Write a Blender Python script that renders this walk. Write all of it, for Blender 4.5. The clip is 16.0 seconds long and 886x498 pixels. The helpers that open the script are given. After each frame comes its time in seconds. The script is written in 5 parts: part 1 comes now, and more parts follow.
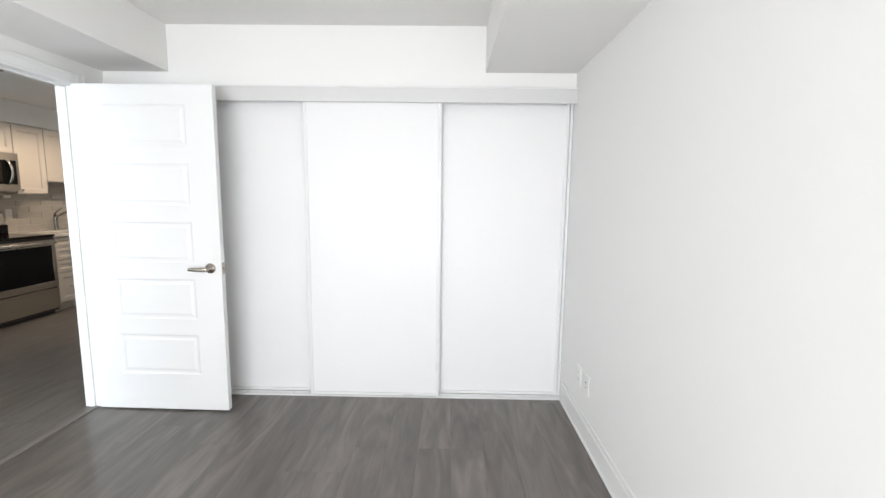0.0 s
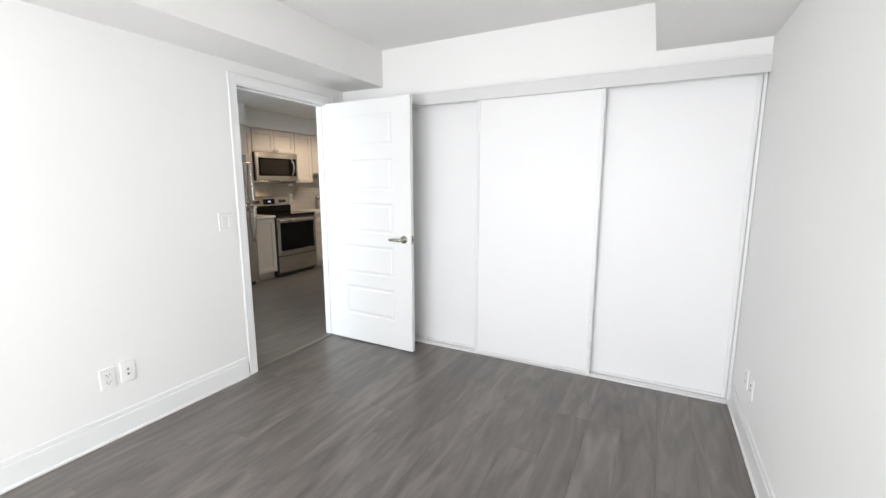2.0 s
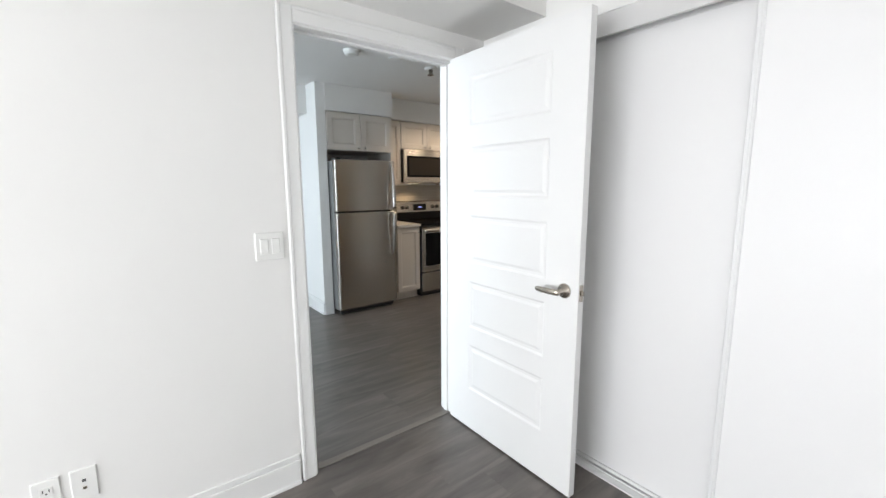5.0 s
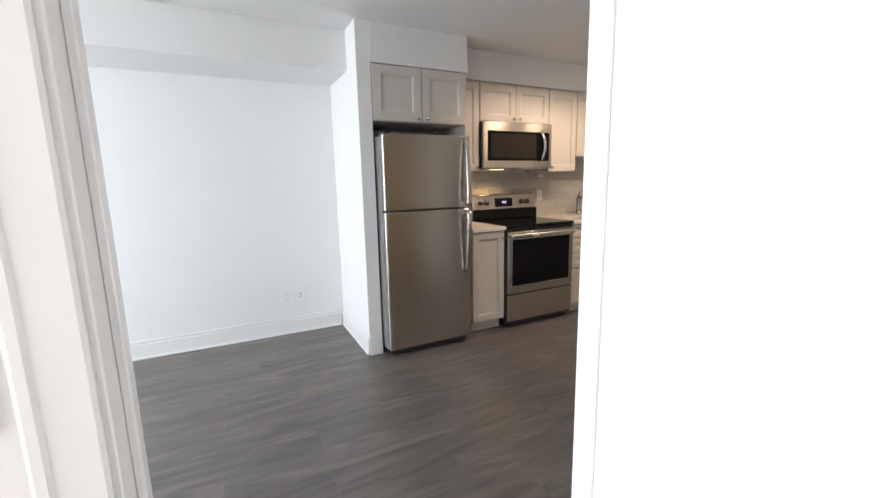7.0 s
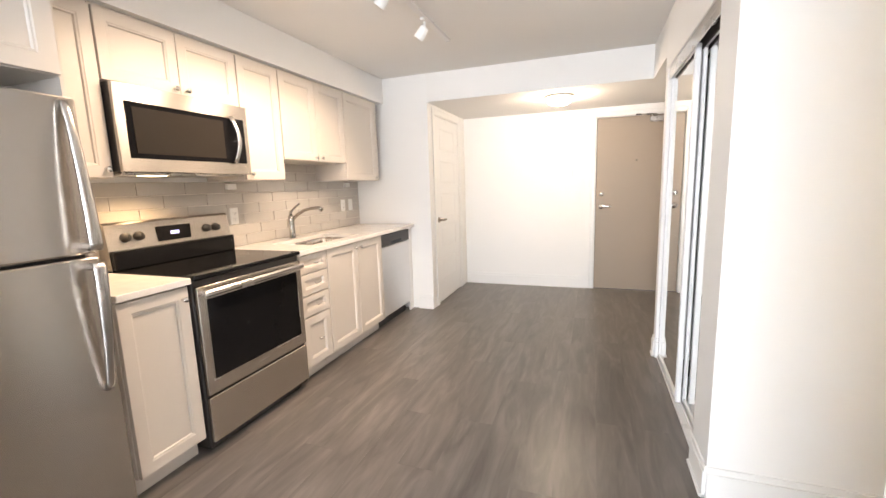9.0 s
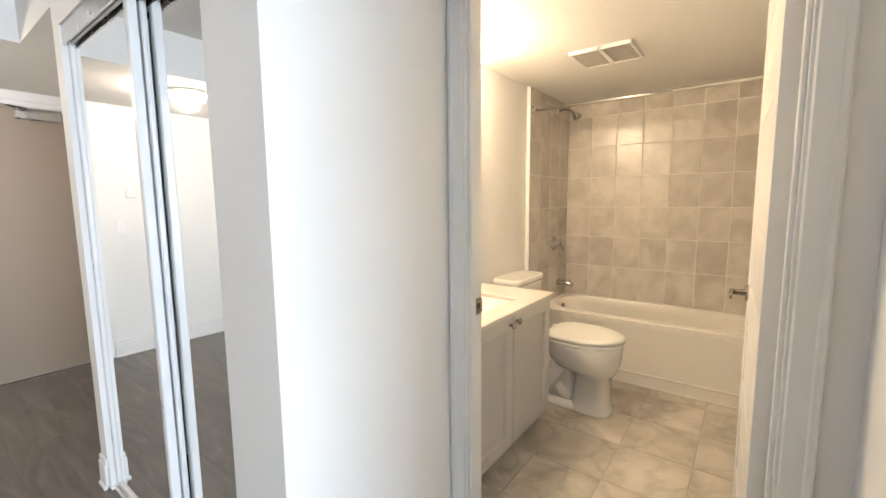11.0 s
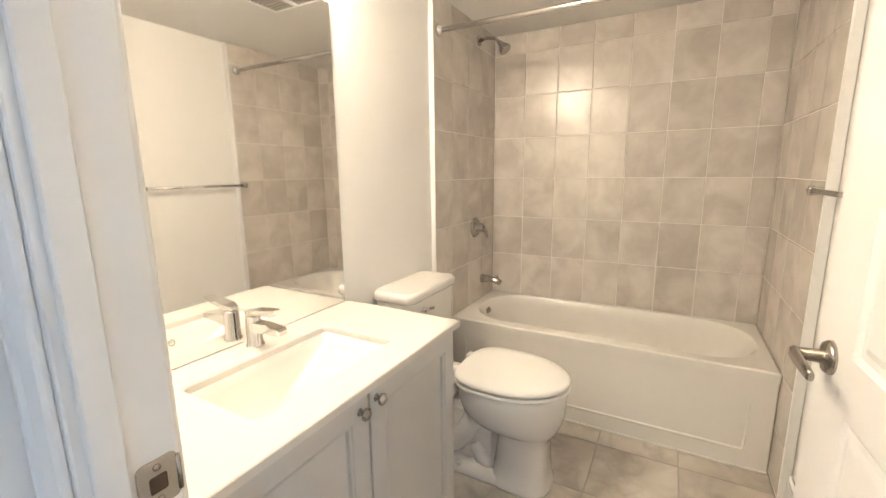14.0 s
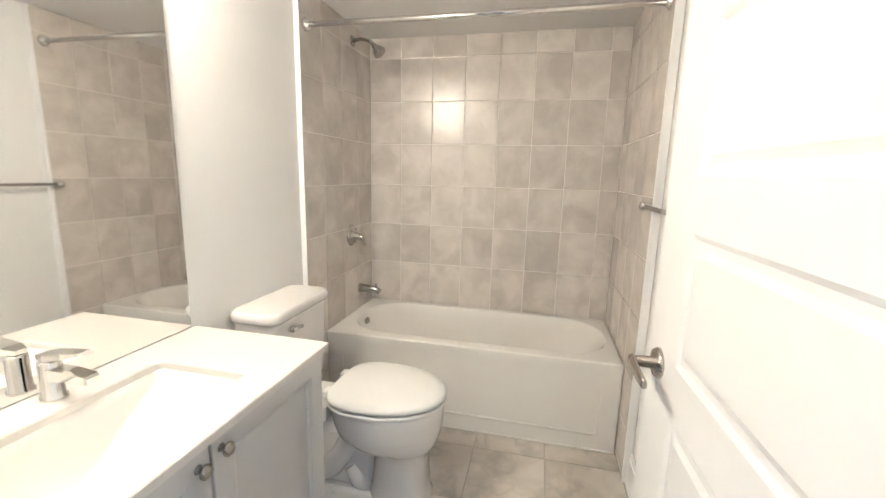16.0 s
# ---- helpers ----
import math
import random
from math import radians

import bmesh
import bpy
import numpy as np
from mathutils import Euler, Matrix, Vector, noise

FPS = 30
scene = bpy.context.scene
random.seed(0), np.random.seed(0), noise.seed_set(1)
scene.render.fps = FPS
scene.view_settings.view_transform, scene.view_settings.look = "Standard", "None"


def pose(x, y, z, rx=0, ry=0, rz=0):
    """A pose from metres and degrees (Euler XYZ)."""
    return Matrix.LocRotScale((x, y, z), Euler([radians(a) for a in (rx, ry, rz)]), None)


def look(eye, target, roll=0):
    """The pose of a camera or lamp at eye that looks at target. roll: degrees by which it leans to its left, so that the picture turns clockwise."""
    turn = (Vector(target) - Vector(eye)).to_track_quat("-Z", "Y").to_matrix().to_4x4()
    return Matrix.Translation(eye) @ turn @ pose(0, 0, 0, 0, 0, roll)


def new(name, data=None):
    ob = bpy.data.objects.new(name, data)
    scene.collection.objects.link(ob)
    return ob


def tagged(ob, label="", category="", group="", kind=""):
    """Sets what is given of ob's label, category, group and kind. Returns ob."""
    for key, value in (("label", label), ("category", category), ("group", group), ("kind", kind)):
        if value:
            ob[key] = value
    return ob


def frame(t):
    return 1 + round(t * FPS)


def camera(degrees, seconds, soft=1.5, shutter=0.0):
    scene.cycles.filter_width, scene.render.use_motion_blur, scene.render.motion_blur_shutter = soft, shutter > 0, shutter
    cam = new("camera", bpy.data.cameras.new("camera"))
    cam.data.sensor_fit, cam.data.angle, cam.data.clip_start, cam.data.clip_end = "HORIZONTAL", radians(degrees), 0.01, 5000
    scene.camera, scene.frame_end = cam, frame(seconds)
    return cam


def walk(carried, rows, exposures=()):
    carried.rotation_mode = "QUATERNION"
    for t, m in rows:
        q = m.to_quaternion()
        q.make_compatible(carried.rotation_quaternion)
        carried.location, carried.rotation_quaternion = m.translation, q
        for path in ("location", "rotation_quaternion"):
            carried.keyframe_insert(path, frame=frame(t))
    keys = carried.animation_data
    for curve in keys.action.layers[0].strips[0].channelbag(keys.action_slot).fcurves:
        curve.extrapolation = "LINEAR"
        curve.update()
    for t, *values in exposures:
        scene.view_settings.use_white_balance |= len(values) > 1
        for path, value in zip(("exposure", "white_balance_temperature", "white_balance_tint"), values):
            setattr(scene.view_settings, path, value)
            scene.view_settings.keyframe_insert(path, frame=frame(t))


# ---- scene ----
cam = camera(94.0, 16.0)
PATH = [
    (0, (0.156, 0.211, 1.383), (0.131, 2.196, 1.139), 0.7),
    (0.5, (0.335, 0.096, 1.41), (-0.032, 2.04, 1.122), 1.3),
    (1, (0.446, -0.015, 1.411), (-0.202, 1.851, 1.101), 0.9),
    (1.5, (0.442, -0.044, 1.388), (-0.382, 1.751, 1.074), 0.2),
    (2, (0.453, -0.032, 1.387), (-0.452, 1.722, 1.067), -0.0),
    (2.5, (0.395, 0.068, 1.376), (-0.55, 1.803, 1.064), 0.2),
    (3, (0.27, 0.278, 1.39), (-0.733, 1.986, 1.11), 0.5),
    (3.5, (0.185, 0.5, 1.38), (-0.958, 2.118, 1.104), 0.2),
    (4, (0.073, 0.788, 1.389), (-1.225, 2.284, 1.107), 0.2),
    (4.5, (-0.092, 1.034, 1.371), (-1.522, 2.401, 1.075), -0.0),
    (5, (-0.291, 1.269, 1.375), (-1.85, 2.484, 1.07), -0.2),
    (5.2, (-0.377, 1.352, 1.356), (-1.979, 2.51, 1.049), -0.2),
    (7.3, (-1.737, 2.131, 1.312), (-3.493, 3.029, 0.979), -1.1),
    (7.5, (-1.873, 2.183, 1.307), (-3.614, 3.108, 0.969), -1.4),
    (8, (-2.189, 2.312, 1.32), (-3.784, 3.469, 0.976), -1.9),
    (8.5, (-2.448, 2.506, 1.309), (-3.699, 4.04, 1.021), -2.3),
    (9, (-2.63, 2.745, 1.307), (-3.302, 4.604, 1.002), -1.8),
    (9.5, (-2.792, 2.983, 1.333), (-2.818, 4.958, 1.017), -1.5),
    (10, (-2.823, 3.241, 1.324), (-2.235, 5.128, 1.022), -1.5),
    (10.2, (-2.819, 3.352, 1.329), (-1.98, 5.146, 1.052), -1.4),
    (12.3, (-2.148, 3.903, 1.259), (-0.221, 4.383, 1.018), 1.1),
    (12.5, (-2.07, 3.9, 1.258), (-0.153, 4.41, 0.999), 0.7),
    (13, (-1.859, 3.948, 1.262), (0.028, 4.564, 1.022), -0.0),
    (13.5, (-1.734, 3.977, 1.271), (0.086, 4.768, 1.019), -0.6),
    (14, (-1.639, 3.971, 1.279), (0.083, 4.921, 0.914), -0.6),
    (14.5, (-1.567, 3.954, 1.233), (0.097, 4.836, 0.56), -0.2),
    (15, (-1.553, 3.934, 1.204), (0.113, 4.626, 0.341), 0.6),
    (15.5, (-1.554, 3.942, 1.249), (0.24, 4.501, 0.565), 1.3),
    (16, (-1.556, 3.953, 1.31), (0.362, 4.392, 0.954), 1.4),
]
EXPOSURES = [
    (0.0, -0.33, 6500, 10), (5.2, -0.39, 6500, 10), (6.2, -0.26, 6600, 12), (7.3, 0.02, 6900, 17), (8.0, 0.54, 7150, 18), (8.5, 0.90, 7150, 18), (9.0, 1.14, 7000, 17),
    (9.5, 1.26, 6500, 14), (10.2, 0.92, 6150, 12), (12.3, 1.02, 6550, 13), (13.0, 1.05, 6350, 15), (13.5, 1.09, 5900, 13), (15.0, 1.27, 5130, 11), (16.0, 1.18, 4950, 10),
]
walk(cam, [(t, look(eye, target, roll)) for t, eye, target, roll in PATH], EXPOSURES)
BED_W, LIV_W, HALL_W, VAN_W, SPOT_W = 174.0, 185.0, 20.0, 6.4, 28.0


# ---- world and light ----
world = bpy.data.worlds.new("world")
scene.world = world
world.use_nodes = True
wn = world.node_tree.nodes
sky = wn.new("ShaderNodeTexSky")
sky.sky_type = "NISHITA"
sky.sun_disc = False
sky.sun_elevation, sky.sun_rotation = radians(42), radians(0)
world.node_tree.links.new(sky.outputs[0], wn["Background"].inputs[0])
wn["Background"].inputs[1].default_value = 0.12


def lamp(name, kind, m, energy, color, size=None, size_y=None, radius=None, spot=None):
    data = bpy.data.lights.new(name, kind)
    data.energy, data.color = energy, color
    if kind == "AREA":
        data.shape, data.size, data.size_y = "RECTANGLE", size, size_y
    if radius is not None:
        data.shadow_soft_size = radius
    if spot:
        data.spot_size, data.spot_blend = radians(spot), 0.6
    ob = new(name, data)
    ob.matrix_world = m
    return ob


sun = lamp("sun", "SUN", look((0, 20, 18), (0, 0, 0)), 1.0, (1.0, 0.95, 0.88))
sun.data.angle = radians(10)
# daylight in the two window openings of the south facade
lamp("window_light_bedroom", "AREA", pose(-0.55, -1.80, 1.12, 90, 0, 0), BED_W, (0.955, 0.975, 1.0), 2.5, 2.06)
lamp("window_light_living", "AREA", pose(-3.80, -1.80, 1.28, 90, 0, 0), LIV_W, (0.79, 0.905, 1.0), 2.6, 1.7)
# ceiling dome in the hall, vanity bulbs, cooktop lamp under the microwave
lamp("hall_bulb", "POINT", pose(-2.95, 7.10, 2.035), HALL_W, (1.0, 0.85, 0.68), radius=0.05)
for bx in (-1.20, -0.96, -0.72):
    lamp("vanity_bulb", "POINT", pose(bx, 4.945, 2.00), VAN_W, (1.0, 0.74, 0.45), radius=0.045)
for sy in (4.46, 4.89, 5.43):
    lamp("track_spot", "SPOT", look((-3.735, sy, 2.252), (-4.75, sy - 0.15, 0.70)), SPOT_W, (1.0, 0.78, 0.56), radius=0.06, spot=108)
lamp("cooktop_lamp", "SPOT", pose(-4.80, 4.30, 1.385, 0, 0, 0), 7.0, (1.0, 0.70, 0.38), radius=0.03, spot=140)

# ---- materials ----


def material(name, color, rough=0.5, metal=0.0, tone=0.06, scale=3.0, grain=60.0, bump=0.03, stretch=(1, 1, 1),
             per_object=0.0, coat=0.0, dark=None, spec=0.5, rough_var=0.08, brushed=0.0):
    """Painted, moulded or metal surface: slow mottling and fine grain, both in colour, gloss and relief."""
    m = bpy.data.materials.new(name)
    m.use_nodes = True
    nt = m.node_tree
    n, l = nt.nodes, nt.links
    p = n["Principled BSDF"]
    geo = n.new("ShaderNodeNewGeometry")
    mp = n.new("ShaderNodeMapping")
    mp.inputs["Scale"].default_value = stretch
    l.new(geo.outputs["Position"], mp.inputs["Vector"])
    big = n.new("ShaderNodeTexNoise")
    big.inputs["Scale"].default_value, big.inputs["Detail"].default_value = scale, 4
    fine = n.new("ShaderNodeTexNoise")
    fine.inputs["Scale"].default_value, fine.inputs["Detail"].default_value = grain, 3
    l.new(mp.outputs[0], big.inputs["Vector"])
    l.new(mp.outputs[0], fine.inputs["Vector"])
    mix = n.new("ShaderNodeMix")
    mix.data_type = "RGBA"
    lo = dark or tuple(c * (1 - tone * 2) for c in color)
    hi = tuple(min(1, c * (1 + tone)) for c in color)
    mix.inputs[6].default_value, mix.inputs[7].default_value = (*lo, 1), (*hi, 1)
    add = n.new("ShaderNodeMath")
    add.operation = "MULTIPLY_ADD"
    add.inputs[1].default_value, add.inputs[2].default_value = 0.35, 0.0
    l.new(fine.outputs["Fac"], add.inputs[0])
    s = n.new("ShaderNodeMath")
    s.operation = "MULTIPLY_ADD"
    s.inputs[1].default_value = 0.65
    l.new(big.outputs["Fac"], s.inputs[0])
    l.new(add.outputs[0], s.inputs[2])
    fac = s.outputs[0]
    if per_object:
        info = n.new("ShaderNodeObjectInfo")
        r = n.new("ShaderNodeMath")
        r.operation = "MULTIPLY_ADD"
        r.inputs[1].default_value, r.inputs[2].default_value = per_object, -per_object / 2
        l.new(info.outputs["Random"], r.inputs[0])
        a2 = n.new("ShaderNodeMath")
        l.new(fac, a2.inputs[0])
        l.new(r.outputs[0], a2.inputs[1])
        fac = a2.outputs[0]
    l.new(fac, mix.inputs[0])
    l.new(mix.outputs[2], p.inputs["Base Color"])
    rr = n.new("ShaderNodeMapRange")
    rr.inputs[3].default_value, rr.inputs[4].default_value = max(0.02, rough - rough_var), min(1, rough + rough_var)
    l.new(big.outputs["Fac"], rr.inputs[0])
    l.new(rr.outputs[0], p.inputs["Roughness"])
    p.inputs["Metallic"].default_value = metal
    p.inputs["Coat Weight"].default_value = coat
    p.inputs["Anisotropic"].default_value, p.inputs["Anisotropic Rotation"].default_value = brushed, 0.25
    p.inputs["Specular IOR Level"].default_value = spec
    if bump:
        b = n.new("ShaderNodeBump")
        b.inputs["Strength"].default_value, b.inputs["Distance"].default_value = bump, 0.004
        l.new(fine.outputs["Fac"], b.inputs["Height"])
        l.new(b.outputs[0], p.inputs["Normal"])
    return m


def wood_floor_material():
    """Grey-brown vinyl plank: one tone for each plank, long grain along y, darker cathedral streaks."""
    m = bpy.data.materials.new("floor_plank")
    m.use_nodes = True
    nt = m.node_tree
    n, l = nt.nodes, nt.links
    p = n["Principled BSDF"]
    geo = n.new("ShaderNodeNewGeometry")
    info = n.new("ShaderNodeObjectInfo")
    off = n.new("ShaderNodeVectorMath")
    off.operation = "MULTIPLY_ADD"
    off.inputs[1].default_value = (37.0, 53.0, 11.0)
    comb = n.new("ShaderNodeCombineXYZ")
    for i in range(3):
        l.new(info.outputs["Random"], comb.inputs[i])
    l.new(comb.outputs[0], off.inputs[0])
    l.new(geo.outputs["Position"], off.inputs[2])
    mp = n.new("ShaderNodeMapping")
    mp.inputs["Scale"].default_value = (1.0, 0.16, 1.0)
    l.new(off.outputs[0], mp.inputs["Vector"])
    grain = n.new("ShaderNodeTexNoise")
    grain.inputs["Scale"].default_value, grain.inputs["Detail"].default_value = 42.0, 5
    grain.inputs["Distortion"].default_value = 0.6
    l.new(mp.outputs[0], grain.inputs["Vector"])
    streak = n.new("ShaderNodeTexNoise")
    streak.inputs["Scale"].default_value, streak.inputs["Detail"].default_value = 10.0, 4
    streak.inputs["Distortion"].default_value = 1.4
    l.new(mp.outputs[0], streak.inputs["Vector"])
    ramp = n.new("ShaderNodeValToRGB")
    e = ramp.color_ramp.elements
    e[0].position, e[0].color = 0.32, (0.082, 0.072, 0.066, 1)
    e[1].position, e[1].color = 0.88, (0.228, 0.204, 0.187, 1)
    mid = e.new(0.57)
    mid.color = (0.138, 0.123, 0.112, 1)
    s1 = n.new("ShaderNodeMath")
    s1.operation = "MULTIPLY_ADD"
    s1.inputs[1].default_value = 0.20
    l.new(grain.outputs["Fac"], s1.inputs[0])
    s2 = n.new("ShaderNodeMath")
    s2.operation = "MULTIPLY"
    s2.inputs[1].default_value = 0.86
    l.new(streak.outputs["Fac"], s2.inputs[0])
    l.new(s2.outputs[0], s1.inputs[2])
    s3 = n.new("ShaderNodeMath")
    s3.operation = "MULTIPLY_ADD"
    s3.inputs[1].default_value = 0.09
    l.new(info.outputs["Random"], s3.inputs[0])
    l.new(s1.outputs[0], s3.inputs[2])
    l.new(s3.outputs[0], ramp.inputs[0])
    l.new(ramp.outputs[0], p.inputs["Base Color"])
    rr = n.new("ShaderNodeMapRange")
    rr.inputs[3].default_value, rr.inputs[4].default_value = 0.27, 0.42
    l.new(streak.outputs["Fac"], rr.inputs[0])
    l.new(rr.outputs[0], p.inputs["Roughness"])
    b = n.new("ShaderNodeBump")
    b.inputs["Strength"].default_value, b.inputs["Distance"].default_value = 0.10, 0.002
    l.new(grain.outputs["Fac"], b.inputs["Height"])
    l.new(b.outputs[0], p.inputs["Normal"])
    return m


def stone_tile_material(name, light, darkc, scale, rough, vein, spread):
    """Printed stone-look ceramic: cloudy patches that differ from tile to tile, thin darker veins."""
    m = bpy.data.materials.new(name)
    m.use_nodes = True
    nt = m.node_tree
    n, l = nt.nodes, nt.links
    p = n["Principled BSDF"]
    geo = n.new("ShaderNodeNewGeometry")
    info = n.new("ShaderNodeObjectInfo")
    comb = n.new("ShaderNodeCombineXYZ")
    for i in range(3):
        l.new(info.outputs["Random"], comb.inputs[i])
    off = n.new("ShaderNodeVectorMath")
    off.operation = "MULTIPLY_ADD"
    off.inputs[1].default_value = (23.0, 41.0, 31.0)
    l.new(comb.outputs[0], off.inputs[0])
    l.new(geo.outputs["Position"], off.inputs[2])
    cloud = n.new("ShaderNodeTexNoise")
    cloud.inputs["Scale"].default_value, cloud.inputs["Detail"].default_value = scale, 7
    cloud.inputs["Distortion"].default_value = 0.5
    l.new(off.outputs[0], cloud.inputs["Vector"])
    veins = n.new("ShaderNodeTexNoise")
    veins.inputs["Scale"].default_value, veins.inputs["Detail"].default_value = scale * 0.7, 6
    veins.inputs["Distortion"].default_value = 0.9
    l.new(off.outputs[0], veins.inputs["Vector"])
    a = n.new("ShaderNodeMath")
    a.operation = "SUBTRACT"
    a.inputs[1].default_value = 0.5
    l.new(veins.outputs["Fac"], a.inputs[0])
    ab = n.new("ShaderNodeMath")
    ab.operation = "ABSOLUTE"
    l.new(a.outputs[0], ab.inputs[0])
    vr = n.new("ShaderNodeMapRange")
    vr.inputs[1].default_value, vr.inputs[2].default_value = 0.0, 0.07
    vr.inputs[3].default_value, vr.inputs[4].default_value = 1 - vein, 1.0
    l.new(ab.outputs[0], vr.inputs[0])
    sh = n.new("ShaderNodeMath")
    sh.operation = "MULTIPLY_ADD"
    sh.inputs[1].default_value, sh.inputs[2].default_value = spread, -spread / 2
    l.new(info.outputs["Random"], sh.inputs[0])
    tot = n.new("ShaderNodeMath")
    l.new(cloud.outputs["Fac"], tot.inputs[0])
    l.new(sh.outputs[0], tot.inputs[1])
    cr = n.new("ShaderNodeMapRange")
    cr.inputs[1].default_value, cr.inputs[2].default_value = 0.30, 0.68
    l.new(tot.outputs[0], cr.inputs[0])
    mix = n.new("ShaderNodeMix")
    mix.data_type = "RGBA"
    mix.inputs[6].default_value, mix.inputs[7].default_value = (*darkc, 1), (*light, 1)
    l.new(cr.outputs[0], mix.inputs[0])
    mul = n.new("ShaderNodeMix")
    mul.data_type, mul.blend_type = "RGBA", "MULTIPLY"
    mul.inputs[0].default_value = 1.0
    l.new(mix.outputs[2], mul.inputs[6])
    l.new(vr.outputs[0], mul.inputs[7])
    l.new(mul.outputs[2], p.inputs["Base Color"])
    p.inputs["Roughness"].default_value = rough
    b = n.new("ShaderNodeBump")
    b.inputs["Strength"].default_value, b.inputs["Distance"].default_value = 0.05, 0.002
    l.new(cloud.outputs["Fac"], b.inputs["Height"])
    l.new(b.outputs[0], p.inputs["Normal"])
    return m


def glow(name, color, strength):
    m = bpy.data.materials.new(name)
    m.use_nodes = True
    p = m.node_tree.nodes["Principled BSDF"]
    p.inputs["Base Color"].default_value = (0.9, 0.87, 0.8, 1)
    p.inputs["Roughness"].default_value = 0.3
    p.inputs["Emission Color"].default_value = (*color, 1)
    p.inputs["Emission Strength"].default_value = strength
    return m


def clear(name, tint=(1, 1, 1), rough=0.0):
    m = bpy.data.materials.new(name)
    m.use_nodes = True
    p = m.node_tree.nodes["Principled BSDF"]
    p.inputs["Base Color"].default_value = (*tint, 1)
    p.inputs["Roughness"].default_value = rough
    p.inputs["Transmission Weight"].default_value = 1.0
    p.inputs["IOR"].default_value = 1.45
    return m


WALL = material("wall_paint", (0.83, 0.825, 0.81), 0.62, tone=0.012, scale=1.6, grain=240, bump=0.05)
CEIL = material("ceiling_paint", (0.82, 0.81, 0.79), 0.85, tone=0.015, scale=1.2, grain=190, bump=0.10)
TRIM = material("trim_paint", (0.81, 0.81, 0.80), 0.34, tone=0.01, scale=2.0, grain=150, bump=0.02)
DOORP = material("door_paint", (0.81, 0.81, 0.805), 0.38, tone=0.012, scale=2.5, grain=170, bump=0.03)
CLOSETP = material("closet_panel", (0.82, 0.815, 0.815), 0.46, tone=0.012, scale=2.2, grain=220, bump=0.03)
ALU_W = material("white_aluminium", (0.80, 0.80, 0.80), 0.30, tone=0.02, scale=6, grain=120, bump=0.01)
VALANCE = material("valance_grey", (0.66, 0.655, 0.65), 0.40, tone=0.03, scale=5, grain=120, bump=0.02)
FLOOR = wood_floor_material()
CABINET = material("cabinet_paint", (0.63, 0.585, 0.535), 0.40, tone=0.02, scale=3, grain=160, bump=0.03)
QUARTZ = material("quartz_top", (0.78, 0.765, 0.735), 0.22, tone=0.04, scale=14, grain=180, bump=0.0, coat=0.2)
STEEL = material("brushed_steel", (0.53, 0.495, 0.455), 0.27, metal=1.0, tone=0.02, scale=0.8, grain=70, bump=0.0,
                 stretch=(1, 1, 30), rough_var=0.0, brushed=0.8)
STEEL_H = material("satin_steel_bar", (0.62, 0.60, 0.58), 0.26, metal=1.0, tone=0.04, scale=6, grain=90, bump=0.01)
CHROME = material("chrome", (0.78, 0.77, 0.75), 0.10, metal=1.0, tone=0.02, scale=8, grain=60, bump=0.0, rough_var=0.03)
NICKEL = material("satin_nickel", (0.46, 0.42, 0.37), 0.24, metal=1.0, tone=0.05, scale=10, grain=140, bump=0.01)
BLACKG = material("black_glass", (0.008, 0.008, 0.009), 0.06, spec=0.16, tone=0.1, scale=4, grain=50, bump=0.0, rough_var=0.02)
BLACKP = material("black_plastic", (0.03, 0.028, 0.027), 0.38, tone=0.15, scale=12, grain=140, bump=0.05)
DARKGAP = material("dark_recess", (0.05, 0.04, 0.033), 0.7, tone=0.1, scale=9, grain=90, bump=0.05)
PLASTIC = material("white_plastic", (0.82, 0.82, 0.80), 0.33, tone=0.01, scale=8, grain=200, bump=0.02)
PORCELAIN = material("porcelain", (0.79, 0.775, 0.75), 0.10, tone=0.012, scale=3, grain=60, bump=0.0, coat=0.4, rough_var=0.03)
VANITYTOP = material("cultured_marble", (0.69, 0.67, 0.635), 0.16, tone=0.015, scale=3, grain=60, bump=0.0, coat=0.3, rough_var=0.03)
ACRYLIC = material("tub_acrylic", (0.80, 0.78, 0.74), 0.22, tone=0.015, scale=2.5, grain=80, bump=0.01)
TAUPE = material("taupe_door_paint", (0.335, 0.270, 0.212), 0.48, tone=0.03, scale=2.2, grain=160, bump=0.05)
VANITYP = material("grey_vanity_paint", (0.52, 0.515, 0.505), 0.36, tone=0.02, scale=3, grain=160, bump=0.02)
GROUT = material("grout", (0.80, 0.765, 0.71), 0.9, tone=0.06, scale=14, grain=220, bump=0.12)
FLOORGROUT = material("floor_grout", (0.43, 0.40, 0.36), 0.9, tone=0.08, scale=14, grain=220, bump=0.12)
FITTING = material("polished_fitting", (0.46, 0.44, 0.415), 0.07, metal=1.0, tone=0.04, scale=9, grain=80, bump=0.0, rough_var=0.04)
SPLASH = material("splash_tile_glaze", (0.50, 0.475, 0.44), 0.14, tone=0.05, scale=7, grain=60, bump=0.01, per_object=0.22, coat=0.3)
WALLTILE = stone_tile_material("stone_wall_tile", (0.715, 0.67, 0.615), (0.53, 0.49, 0.445), 6.0, 0.24, 0.04, 0.22)
FLOORTILE = stone_tile_material("stone_floor_tile", (0.67, 0.63, 0.565), (0.43, 0.395, 0.34), 4.2, 0.24, 0.16, 0.09)
MIRROR = material("mirror_silver", (0.90, 0.90, 0.89), 0.02, metal=1.0, tone=0.003, scale=3, grain=20, bump=0.0, rough_var=0.01)
SLATS = material("grey_plastic", (0.42, 0.40, 0.37), 0.5, tone=0.05, scale=9, grain=150)
